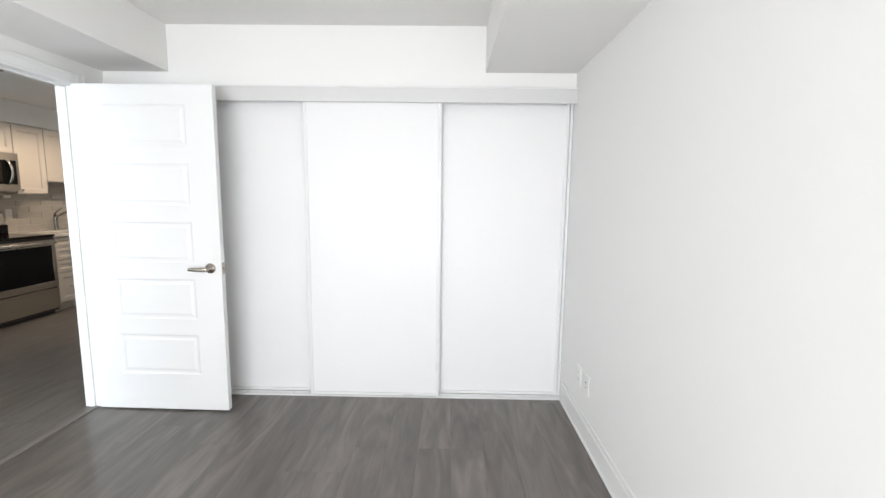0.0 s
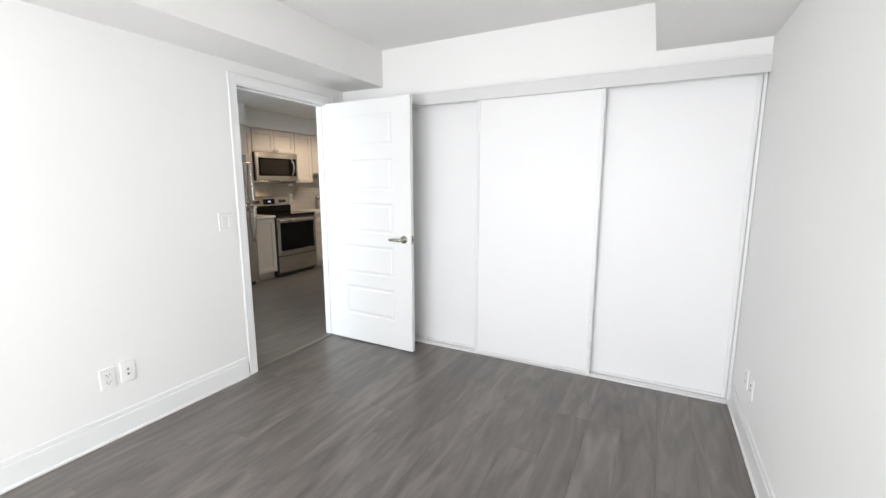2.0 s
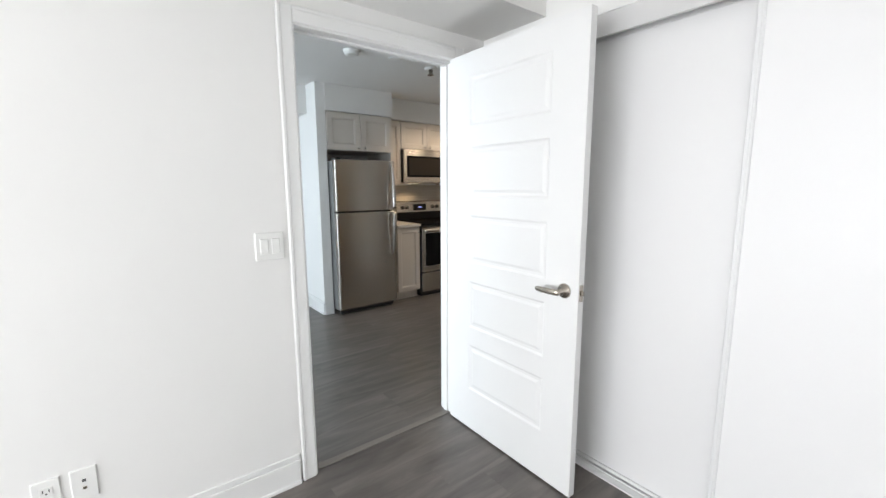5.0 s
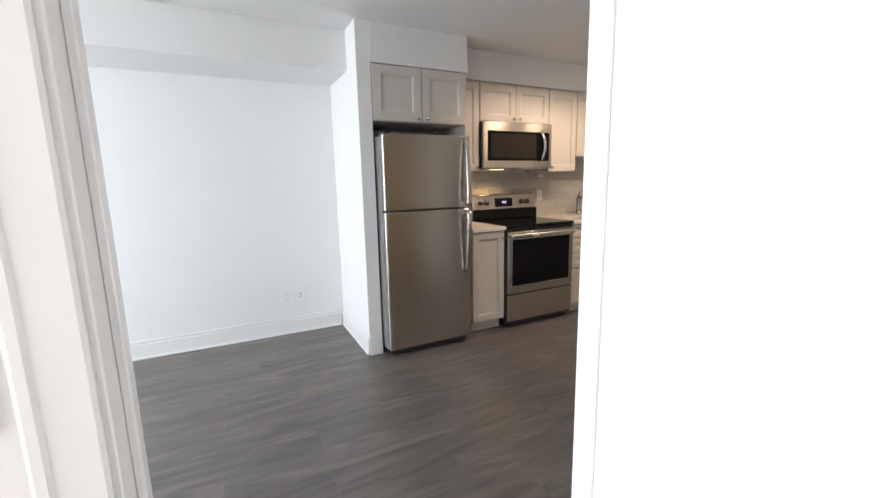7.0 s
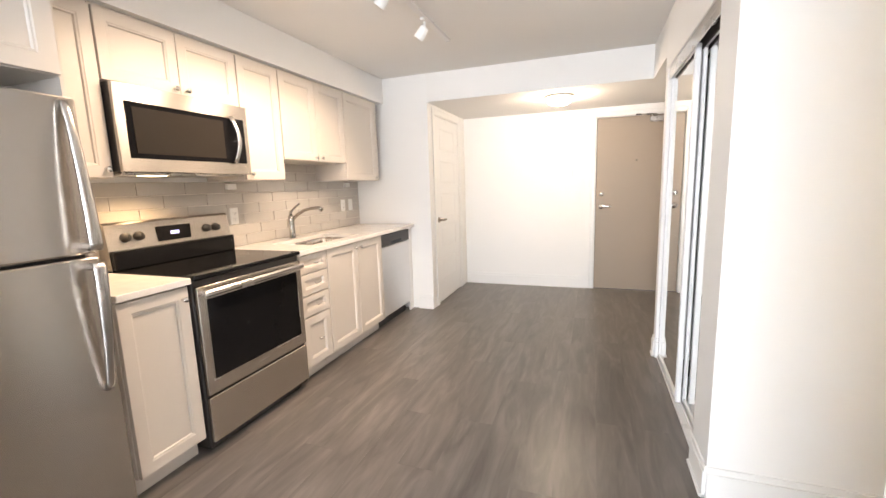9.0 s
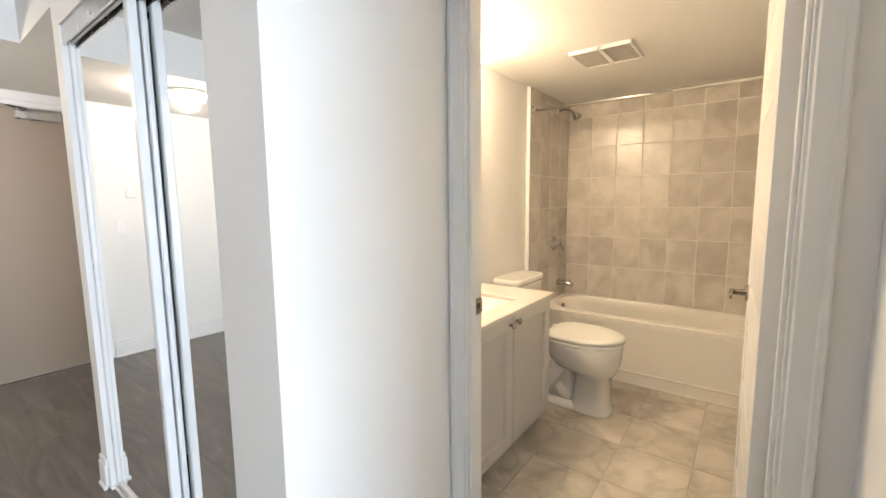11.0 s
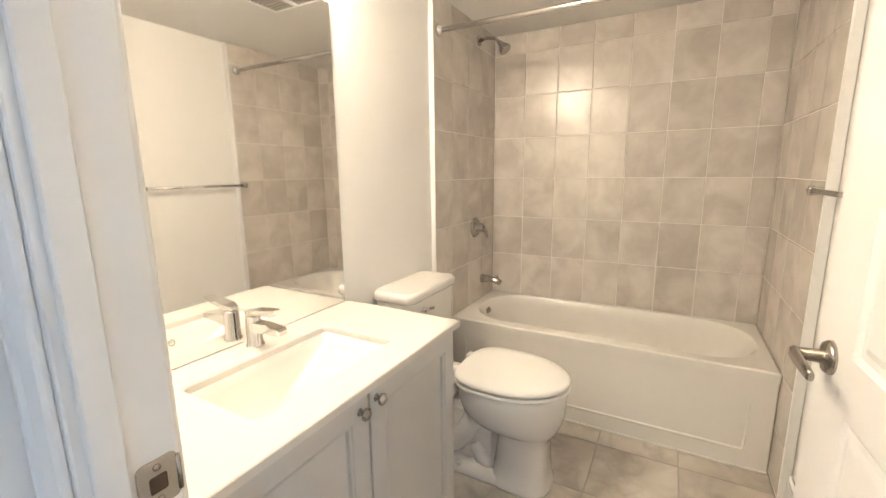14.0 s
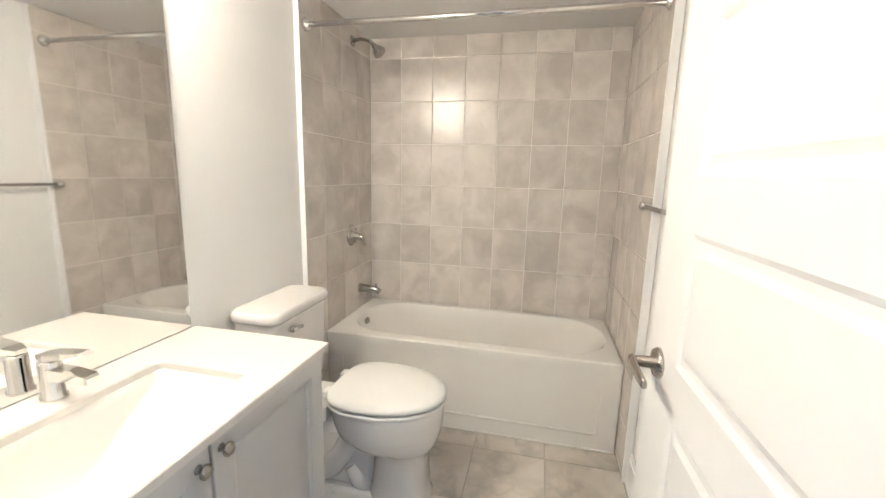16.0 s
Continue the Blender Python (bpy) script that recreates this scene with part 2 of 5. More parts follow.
RUBBER = material("grey_rubber", (0.12, 0.12, 0.12), 0.6, tone=0.1, scale=20, grain=200, bump=0.05)
LAMPGLASS = glow("lit_dome_glass", (1.0, 0.80, 0.50), 14.0)
BULBGLASS = glow("lit_opal_glass", (1.0, 0.80, 0.52), 14.0)
DISPLAY = glow("blue_display", (0.12, 0.25, 1.0), 1.6)
SPOTLENS = glow("lit_spot_lens", (1.0, 0.84, 0.62), 20.0)
HOODLENS = glow("lit_lamp_lens", (1.0, 0.74, 0.42), 6.0)
PANE = clear("window_pane")

# ---- mesh helpers ----


def box(bm, x0, x1, y0, y1, z0, z1, b=0.0):
    """A box with chamfered edges; corners at the two ends of each axis."""
    x0, x1 = min(x0, x1), max(x0, x1)
    y0, y1 = min(y0, y1), max(y0, y1)
    z0, z1 = min(z0, z1), max(z0, z1)
    if b <= 0:
        v = [bm.verts.new((x, y, z)) for x in (x0, x1) for y in (y0, y1) for z in (z0, z1)]
        for f in ((0, 1, 3, 2), (4, 6, 7, 5), (0, 4, 5, 1), (2, 3, 7, 6), (0, 2, 6, 4), (1, 5, 7, 3)):
            bm.faces.new([v[i] for i in f])
        return
    b = min(b, (x1 - x0) * 0.45, (y1 - y0) * 0.45, (z1 - z0) * 0.45)
    lo, hi = (x0, y0, z0), (x1, y1, z1)
    vs = {}
    for cx in (0, 1):
        for cy in (0, 1):
            for cz in (0, 1):
                c = (cx, cy, cz)
                for a in range(3):
                    co = [(hi[i] if c[i] else lo[i]) + (0 if i == a else (-b if c[i] else b)) for i in range(3)]
                    vs[c, a] = bm.verts.new(co)
    for a in range(3):
        o1, o2 = [i for i in range(3) if i != a]
        for s in (0, 1):
            loop = []
            for p, q in ((0, 0), (1, 0), (1, 1), (0, 1)):
                c = [0, 0, 0]
                c[a], c[o1], c[o2] = s, p, q
                loop.append(vs[tuple(c), a])
            bm.faces.new(loop if (s == 1) == (a != 1) else loop[::-1])
        for p in (0, 1):
            for q in (0, 1):
                c0, c1 = [0, 0, 0], [0, 0, 0]
                c0[a], c1[a] = 0, 1
                c0[o1] = c1[o1] = p
                c0[o2] = c1[o2] = q
                c0, c1 = tuple(c0), tuple(c1)
                loop = [vs[c0, o1], vs[c1, o1], vs[c1, o2], vs[c0, o2]]
                bm.faces.new(loop)
    for cx in (0, 1):
        for cy in (0, 1):
            for cz in (0, 1):
                c = (cx, cy, cz)
                bm.faces.new([vs[c, 0], vs[c, 1], vs[c, 2]])


def tube(bm, pts, r, seg=12, caps=True):
    """A round bar along a line of points; r is one radius or one for each point."""
    pts = [Vector(p) for p in pts]
    rs = r if isinstance(r, (list, tuple)) else [r] * len(pts)
    rings = []
    side = None
    for i, p in enumerate(pts):
        d = (pts[min(i + 1, len(pts) - 1)] - pts[max(i - 1, 0)]).normalized()
        if side is None:
            side = d.orthogonal().normalized()
        side = (side - d * side.dot(d)).normalized()
        up = d.cross(side)
        rings.append([bm.verts.new(p + (side * math.cos(k * 2 * math.pi / seg) + up * math.sin(k * 2 * math.pi / seg)) * rs[i])
                      for k in range(seg)])
    for a, c in zip(rings, rings[1:]):
        for k in range(seg):
            f = bm.faces.new((a[k], a[(k + 1) % seg], c[(k + 1) % seg], c[k]))
            f.smooth = True
    if caps:
        bm.faces.new(rings[0][::-1])
        bm.faces.new(rings[-1])


def lathe(bm, prof, m=None, seg=24, smooth=True):
    """A turned shape: (radius, height) up the local z axis, placed by m."""
    m = m or Matrix()
    rings = []
    for r, z in prof:
        if r < 1e-5:
            rings.append([bm.verts.new(m @ Vector((0, 0, z)))])
        else:
            rings.append([bm.verts.new(m @ Vector((r * math.cos(k * 2 * math.pi / seg), r * math.sin(k * 2 * math.pi / seg), z)))
                          for k in range(seg)])
    for a, c in zip(rings, rings[1:]):
        for k in range(seg):
            j = (k + 1) % seg
            vs = [a[k % len(a)], a[j % len(a)], c[j % len(c)], c[k % len(c)]]
            vs = list(dict.fromkeys(vs))
            if len(vs) > 2:
                f = bm.faces.new(vs)
                f.smooth = smooth
    if len(rings[0]) > 2:
        bm.faces.new(rings[0][::-1])
    if len(rings[-1]) > 2:
        bm.faces.new(rings[-1])


def loft(bm, loops, cap0=True, cap1=True, smooth=True):
    """Skin between loops of equal length."""
    rings = [[bm.verts.new(p) for p in lp] for lp in loops]
    n = len(rings[0])
    for a, c in zip(rings, rings[1:]):
        for k in range(n):
            f = bm.faces.new((a[k], a[(k + 1) % n], c[(k + 1) % n], c[k]))
            f.smooth = smooth
    if cap0:
        bm.faces.new(rings[0][::-1])
    if cap1:
        bm.faces.new(rings[-1])


def rounded(cx, cy, z, hx, hy, r, seg=6):
    """A rounded rectangle loop at height z."""
    r = min(r, hx - 1e-4, hy - 1e-4)
    pts = []
    for sx, sy, a0 in ((1, 1, 0), (-1, 1, 90), (-1, -1, 180), (1, -1, 270)):
        for k in range(seg + 1):
            a = radians(a0 + 90 * k / seg)
            pts.append((cx + sx * (hx - r) + r * math.cos(a), cy + sy * (hy - r) + r * math.sin(a), z))
    return pts


def mesh_of(name, bm, mat):
    bmesh.ops.recalc_face_normals(bm, faces=bm.faces)
    me = bpy.data.meshes.new(name)
    bm.to_mesh(me)
    bm.free()
    me.materials.append(mat)
    return me


def part(name, bm, mat, parent, label=""):
    ob = new(name, mesh_of(name, bm, mat))
    ob.parent = parent
    if label:
        tagged(ob, label)
    return ob


def solo(name, bm, mat, label, category, group="", kind=""):
    return tagged(new(name, mesh_of(name, bm, mat)), label, category, group, kind)


def thing(name, m, label, category, group="", kind=""):
    ob = new(name)
    ob.empty_display_size = 0.1
    ob.matrix_world = m
    return tagged(ob, label, category, group, kind)


def boxes(*bs, bevel=0.0):
    bm = bmesh.new()
    for b in bs:
        box(bm, *b, bevel)
    return bm


def piece(name, data, parent, at):
    """One of many alike pieces on shared mesh data."""
    ob = bpy.data.objects.new(name, data)
    scene.collection.objects.link(ob)
    ob.parent = parent
    ob.location = at
    return ob


# ---- large structure ----


def structure(name, mat, label, category, *bs, bevel=0.0):
    return solo(name, boxes(*bs, bevel=bevel), mat, label, category, kind="structure")


wall_bed_west = structure("wall_bedroom_west", WALL, "white painted bedroom wall with a door opening", "wall",
                          (-2.205, -2.09, -1.75, 1.885, 0, 2.46), (-2.205, -2.09, 1.885, 2.760, 2.04, 2.46),
                          (-2.205, -2.09, 2.760, 3.40, 0, 2.46))
structure("wall_bedroom_east", WALL, "plain white painted bedroom wall", "wall", (0.96, 1.08, -1.75, 3.40, 0, 2.46))
structure("wall_closet_front", WALL, "white painted wall above and beside the closet", "wall",
          (-2.09, 0.96, 2.965, 3.06, 2.082, 2.46), (-2.09, -1.70, 2.965, 3.06, 0, 2.082))
structure("wall_south", WALL, "white painted outer wall with two windows", "wall",
          (-5.38, -5.15, -1.87, -1.75, 0, 2.46), (-5.15, -2.45, -1.87, -1.75, 2.15, 2.46), (-5.15, -2.45, -1.87, -1.75, 0, 0.15),
          (-2.45, -1.85, -1.87, -1.75, 0, 2.46), (-1.85, 0.75, -1.87, -1.75, 2.2, 2.46), (-1.85, 0.75, -1.87, -1.75, 0, 0.06),
          (0.75, 1.08, -1.87, -1.75, 0, 2.46))
structure("wall_living_west", WALL, "white painted living room wall", "wall", (-5.38, -5.26, -1.75, 3.01, 0, 2.40))
structure("wall_kitchen_back", WALL, "white painted wall behind the kitchen units", "wall", (-5.38, -5.05, 3.01, 6.83, 0, 2.40))
structure("wall_fridge_side", WALL, "short white wall beside the refrigerator", "wall", (-5.26, -4.455, 2.906, 3.005, 0, 2.40))
structure("wall_kitchen_end", WALL, "white wall at the end of the counter", "wall", (-5.05, -4.195, 6.74, 6.83, 0, 2.40))
structure("wall_hall_west", WALL, "white hall wall with the storage door opening", "wall",
          (-4.315, -4.195, 6.83, 6.90, 0, 2.13), (-4.315, -4.195, 6.90, 7.74, 2.05, 2.13), (-4.315, -4.195, 7.74, 8.005, 0, 2.13))
structure("wall_hall_north", WALL, "white hall wall with the entry door opening", "wall",
          (-4.315, -2.605, 8.005, 8.125, 0, 2.40), (-2.605, -1.705, 8.005, 8.125, 2.035, 2.40), (-1.705, -1.38, 8.005, 8.125, 0, 2.40))
structure("wall_storage", WALL, "plain back wall of the storage closet", "wall", (-5.05, -4.93, 6.83, 8.125, 0, 2.40),
          (-4.93, -4.315, 8.005, 8.125, 0, 2.40))
structure("wall_closet_hall", WALL, "white hall closet wall with a wide opening", "wall",
          (-2.165, -2.06, 4.53, 4.775, 0, 2.40), (-2.165, -2.06, 4.775, 5.995, 2.035, 2.40), (-2.165, -2.06, 5.995, 6.09, 0, 2.40))
structure("wall_closet_ends", WALL, "white side walls of the hall closet", "wall",
          (-2.06, -1.5, 4.53, 4.62, 0, 2.40), (-2.06, -1.5, 6.0, 6.09, 0, 2.40))
structure("wall_bath_west", WALL, "white bathroom wall with a door opening", "wall",
          (-1.5, -1.41, 3.49, 3.605, 0, 2.40), (-1.5, -1.41, 3.605, 4.475, 2.04, 2.40), (-1.5, -1.41, 4.475, 8.005, 0, 2.40))
structure("wall_bath_south", WALL, "white bathroom wall with tub surround backing", "wall",
          (-2.205, 1.12, 3.40, 3.49, 0, 2.46), (0.20, 1.01, 3.49, 3.509, 0, 2.12))
structure("wall_bath_north", WALL, "white bathroom wall built out behind the tub tiles", "wall",
          (-1.41, 1.12, 5.052, 5.195, 0, 2.40), (0.20, 1.01, 5.039, 5.052, 0, 2.12))
structure("wall_bath_east", WALL, "white wall behind the tub tiles", "wall", (1.011, 1.12, 3.49, 5.07, 0, 2.40))
# ceilings, soffits and bulkheads
structure("ceiling_bedroom", CEIL, "white ceiling with dropped soffits along both sides", "ceiling",
          (-2.205, 1.12, -1.87, 3.49, 2.46, 2.60), (-2.09, -1.66, -1.75, 2.965, 2.17, 2.459), (0.38, 0.96, -1.75, 2.965, 2.18, 2.459))
structure("ceiling_living", CEIL, "white flat ceiling over the living room and kitchen", "ceiling",
          (-5.38, -2.205, -1.87, 8.125, 2.40, 2.60), (-2.205, -1.41, 3.49, 8.125, 2.401, 2.60),
          (-5.26, -4.70, -1.75, 2.906, 2.12, 2.399))
structure("ceiling_kitchen_bulkhead", WALL, "white boxed bulkhead above the kitchen cabinets", "ceiling",
          (-5.05, -4.45, 3.005, 3.79, 2.135, 2.399), (-5.05, -4.682, 3.79, 6.74, 2.153, 2.398))
structure("ceiling_hall", CEIL, "lowered white hall ceiling with a boxed edge", "ceiling",
          (-4.195, -2.165, 6.74, 8.005, 2.13, 2.399), (-2.165, -1.5, 6.09, 8.005, 2.13, 2.398), (-4.93, -4.195, 6.83, 8.005, 2.131, 2.40))
structure("ceiling_bathroom", CEIL, "white flat bathroom ceiling", "ceiling", (-1.41, 1.12, 3.49, 5.195, 2.12, 2.60))
# subfloor
structure("subfloor", DARKGAP, "dark underlay beneath the floor planks", "floor", (-5.38, 1.12, -1.87, 8.125, -0.20, -0.0065))

# ---- trim, doors, windows ----


def baseboards(name, *runs):
    """Baseboard runs: axis, fixed face, from, to, side (+1 grows towards larger values)."""
    bm = bmesh.new()
    for ax, face, a, b, s in runs:
        for z0, z1, t in ((0.0, 0.118, 0.014), (0.118, 0.146, 0.009), (0.0, 0.016, 0.022)):
            lo, hi = (face, face + s * t)
            if ax == "x":
                box(bm, lo, hi, a, b, z0, z1, 0.0025)
            else:
                box(bm, a, b, lo, hi, z0, z1, 0.0025)
    return solo(name, bm, TRIM, "white painted stepped baseboard along the wall", "baseboard", kind="structure")


baseboards("baseboard_bedroom", ("x", -2.09, -1.75, 1.818, 1), ("x", 0.96, -1.75, 2.93, -1), ("y", 2.965, -2.07, -1.70, -1),
           ("y", -1.75, -2.07, 0.94, 1))
baseboards("baseboard_living", ("x", -5.26, -1.75, 2.88, 1), ("y", 2.906, -5.24, -4.455, -1), ("x", -4.455, 2.906, 3.003, 1),
           ("x", -2.205, -1.75, 1.80, -1), ("x", -2.205, 2.835, 3.49, -1))
baseboards("baseboard_hall", ("y", 6.74, -4.36, -4.195, -1), ("y", 8.005, -4.19, -2.67, -1), ("x", -2.165, 4.53, 4.765, -1),
           ("y", 4.53, -2.165, -1.57, -1), ("x", -2.165, 6.0, 6.09, -1), ("y", 6.0, -2.165, -2.13, -1), ("y", 3.49, -2.205, -1.57, 1),
           ("x", -1.5, 3.49, 3.56, -1))
baseboards("baseboard_bathroom", ("y", 3.49, -1.36, 0.195, 1), ("y", 5.052, -0.44, 0.19, -1))


def casing(name, m, w, h, depth, cw=0.066, both=True, stop=0.048):
    """Jamb lining and stepped casing round an opening; local x across, y through the wall (0 to depth)."""
    ob = thing(name, m, "white painted door jamb and stepped casing", "door frame", kind="structure")
    bm = bmesh.new()
    j = 0.016
    box(bm, 0, j, -0.002, depth + 0.002, 0, h - j, 0.002)
    box(bm, w - j, w, -0.002, depth + 0.002, 0, h - j, 0.002)
    box(bm, 0, w, -0.002, depth + 0.002, h - j, h, 0.002)
    part("jamb", bm, TRIM, ob)
    bm = bmesh.new()
    box(bm, j, j + 0.011, stop, stop + 0.03, 0, h - j - 0.011, 0.002)
    box(bm, w - j - 0.011, w - j, stop, stop + 0.03, 0, h - j - 0.011, 0.002)
    box(bm, j, w - j, stop, stop + 0.03, h - j - 0.011, h - j, 0.002)
    part("door_stop", bm, TRIM, ob)
    for y, s in ((0, -1), (depth, 1)) if both else ((0, -1),):
        for nm, a0, a1, b0, b1 in (("casing", -cw + 0.008, 0.008, 0, h + cw - 0.008), ("casing", w - 0.008, w + cw - 0.008, 0, h + cw - 0.008),
                                   ("casing", 0.008, w - 0.008, h - 0.008, h + cw - 0.008)):
            bm = bmesh.new()
            box(bm, a0, a1, y, y + s * 0.012, b0, b1, 0.004)
            if a1 - a0 < 0.1:
                o = a0 if a0 < w / 2 else a1 - 0.02
                box(bm, o, o + 0.02, y, y + s * 0.016, b0, b1, 0.005)
            else:
                box(bm, a0, a1, y, y + s * 0.016, b1 - 0.02, b1, 0.005)
            part(nm, bm, TRIM, ob)
    return ob


def leaf_mesh(w, h, t, panels, xl, xr, groove=0.0058):
    """Moulded door leaf, panelled on both faces."""
    bm = bmesh.new()
    xs = [0, xl, xr, w]
    zs = [0]
    for a, b in panels:
        zs += [a, b]
    zs.append(h)
    for y, s in ((0.0, 1), (t, -1)):
        for i in range(3):
            for k in range(len(zs) - 1):
                x0, x1, z0, z1 = xs[i], xs[i + 1], zs[k], zs[k + 1]
                if i == 1 and k % 2 == 1:
                    prev = None
                    for inset, d in ((0, 0), (0.010, groove), (0.022, groove), (0.036, groove * 0.25)):
                        ring = [bm.verts.new((x, y + s * d, z)) for x, z in ((x0 + inset, z0 + inset), (x1 - inset, z0 + inset),
                                                                            (x1 - inset, z1 - inset), (x0 + inset, z1 - inset))]
                        if prev:
                            for q in range(4):
                                bm.faces.new((prev[q], prev[(q + 1) % 4], ring[(q + 1) % 4], ring[q]))
                        prev = ring
                    bm.faces.new(prev)
                else:
                    bm.faces.new([bm.verts.new(p) for p in ((x0, y, z0), (x1, y, z0), (x1, y, z1), (x0, y, z1))])
    for x in (0, w):
        for k in range(len(zs) - 1):
            bm.faces.new([bm.verts.new(p) for p in ((x, 0, zs[k]), (x, t, zs[k]), (x, t, zs[k + 1]), (x, 0, zs[k + 1]))])
    for z in (0, h):
        for i in range(3):
            bm.faces.new([bm.verts.new(p) for p in ((xs[i], 0, z), (xs[i + 1], 0, z), (xs[i + 1], t, z), (xs[i], t, z))])
    bmesh.ops.remove_doubles(bm, verts=bm.verts, dist=1e-5)
    return bm


PANELS = ((0.235, 0.495), (0.597, 0.853), (0.955, 1.208), (1.306, 1.560), (1.662, 1.905))


def lever(parent, x, z, y, s, way, mat=NICKEL):
    """Lever handle on a door face; s: the side it stands out to (-1: local -y), way: the lever's direction along x."""
    h = part("lever_handle", (lambda b: (lathe(b, [(0.0, 0), (0.032, 0), (0.032, 0.004), (0.028, 0.010), (0.013, 0.011), (0.011, 0.052), (0.0, 0.053)],
             Matrix.Translation((x, y, z)) @ Matrix.Rotation(radians(90 if s < 0 else -90), 4, "X"), 24), b)[1])(bmesh.new()), mat, parent,
             "satin nickel lever handle")
    bm = bmesh.new()
    loft(bm, [[(x + way * dx, y + s * (o + dy * th), z + dz * hh) for dy, dz in ((-1, -0.55), (-0.5, -1), (0.5, -1), (1, -0.55), (1, 0.55), (0.5, 1), (-0.5, 1), (-1, 0.55))]
              for dx, o, th, hh in ((-0.013, 0.050, 0.005, 0.009), (-0.004, 0.053, 0.008, 0.0120), (0.03, 0.056, 0.007, 0.0125), (0.068, 0.057, 0.006, 0.0120),
                                    (0.098, 0.057, 0.005, 0.0105), (0.108, 0.056, 0.004, 0.008))])
    part("lever", bm, mat, h)
    return h


def hinge(parent, x, y, z):
    bm = bmesh.new()
    tube(bm, [(x, y, z - 0.045), (x, y, z + 0.045)], 0.006, 10)
    box(bm, x, x + 0.03, y + 0.001, y + 0.004, z - 0.044, z + 0.044, 0.001)
    return part("hinge", bm, NICKEL, parent)


def panel_door(name, m, w, label, h=2.02, t=0.036, levers=(), paint=DOORP, hinges=True, hy=0.0):
    d = thing(name, m, label, "door", kind="structure")
    mx = 0.165 if w > 0.8 else 0.145
    part("leaf", leaf_mesh(w, h, t, PANELS, mx, w - mx - 0.005), paint, d)
    for s in levers:
        lever(d, w - 0.068, 0.925, 0.0 if s < 0 else t, s, -1)
    bm = bmesh.new()
    box(bm, w - 0.0005, w + 0.002, t * 0.18, t * 0.82, 0.89, 0.96, 0.0008)
    latch = part("latch_plate", bm, NICKEL, d, "satin nickel latch plate on the door edge")
    bm = bmesh.new()
    box(bm, w + 0.002, w + 0.012, t * 0.35, t * 0.65, 0.915, 0.935, 0.002)
    part("latch_bolt", bm, NICKEL, latch)
    if hinges:
        for z in (0.22, 1.02, 1.82):
            hinge(d, 0.0, hy - 0.004 if hy <= 0 else hy, z)
    return d


casing("trim_door_bedroom", pose(-2.09, 1.885, 0, 0, 0, 90), 0.875, 2.04, 0.115)
panel_door("door_1", pose(-2.089, 2.722, 0.010, 0, 0, -1.0), 0.848, "white moulded five-panel door standing open", levers=(-1,), hinges=False)
bm = boxes((-2.155, -2.115, 1.902, 2.743, 0.0, 0.006), bevel=0.002)
solo("floor_threshold", bm, material("threshold_strip", (0.20, 0.18, 0.16), 0.45, scale=9), "thin grey transition strip across the doorway", "threshold", kind="structure")

casing("trim_door_bathroom", pose(-1.41, 3.605, 0, 0, 0, 90), 0.87, 2.04, 0.09, cw=0.060, stop=0.052)
panel_door("door_2", pose(-1.390, 3.628, 0.010, 0, 0, 2.0), 0.79, "white moulded five-panel bathroom door standing open", levers=(1, -1), hinges=False)
strike = thing("strike_plate", pose(-1.430, 4.4585, 0.935), "satin nickel strike plate set in the white door jamb", "door hardware")
bm = bmesh.new()
rim = [[(px, py, pz) for px, pz, _ in rounded(cx, 0, 0, hx, hz, rr, 5)] for cx, hx, hz, rr, py in
       ((-0.003, 0.022, 0.029, 0.008, 0.0), (-0.003, 0.022, 0.029, 0.008, -0.0020), (-0.003, 0.021, 0.028, 0.008, -0.0028), (-0.004, 0.0095, 0.0105, 0.003, -0.0028),
        (-0.004, 0.0095, 0.0105, 0.003, 0.0))]
loft(bm, rim, False, False, False)
tube(bm, [(0.0185, -0.0016, -0.022), (0.0185, -0.0016, 0.022)], 0.0032, 8)
part("plate", bm, NICKEL, strike)
bm = bmesh.new()
box(bm, -0.0135, 0.0055, -0.0012, -0.0002, -0.0105, 0.0105)
part("bolt_pocket", bm, material("raw_wood_pocket", (0.085, 0.052, 0.032), 0.8, scale=40), strike, "dark hollow of the latch bolt")
for z in (-0.020, 0.020):
    bm = bmesh.new()
    lathe(bm, [(0.0, 0), (0.0045, 0), (0.004, 0.0012), (0.0, 0.0014)], Matrix.Translation((-0.004, -0.0028, z)) @ Matrix.Rotation(radians(90), 4, "X"), 10)
    part("screw", bm, NICKEL, strike)

casing("trim_door_storage", pose(-4.195, 6.90, 0, 0, 0, 90), 0.84, 2.05, 0.12)
panel_door("door_3", pose(-4.236, 7.72, 0.008, 0, 0, -90), 0.80, "closed white moulded five-panel storage door", levers=(1,), hinges=False)
for z in (0.22, 1.82):
    bm = bmesh.new()
    tube(bm, [(-4.192, 7.726, z - 0.05), (-4.192, 7.726, z + 0.05)], 0.007, 10)
    solo("hinge", bm, TRIM, "white painted hinge knuckle on the storage door frame", "door hardware")

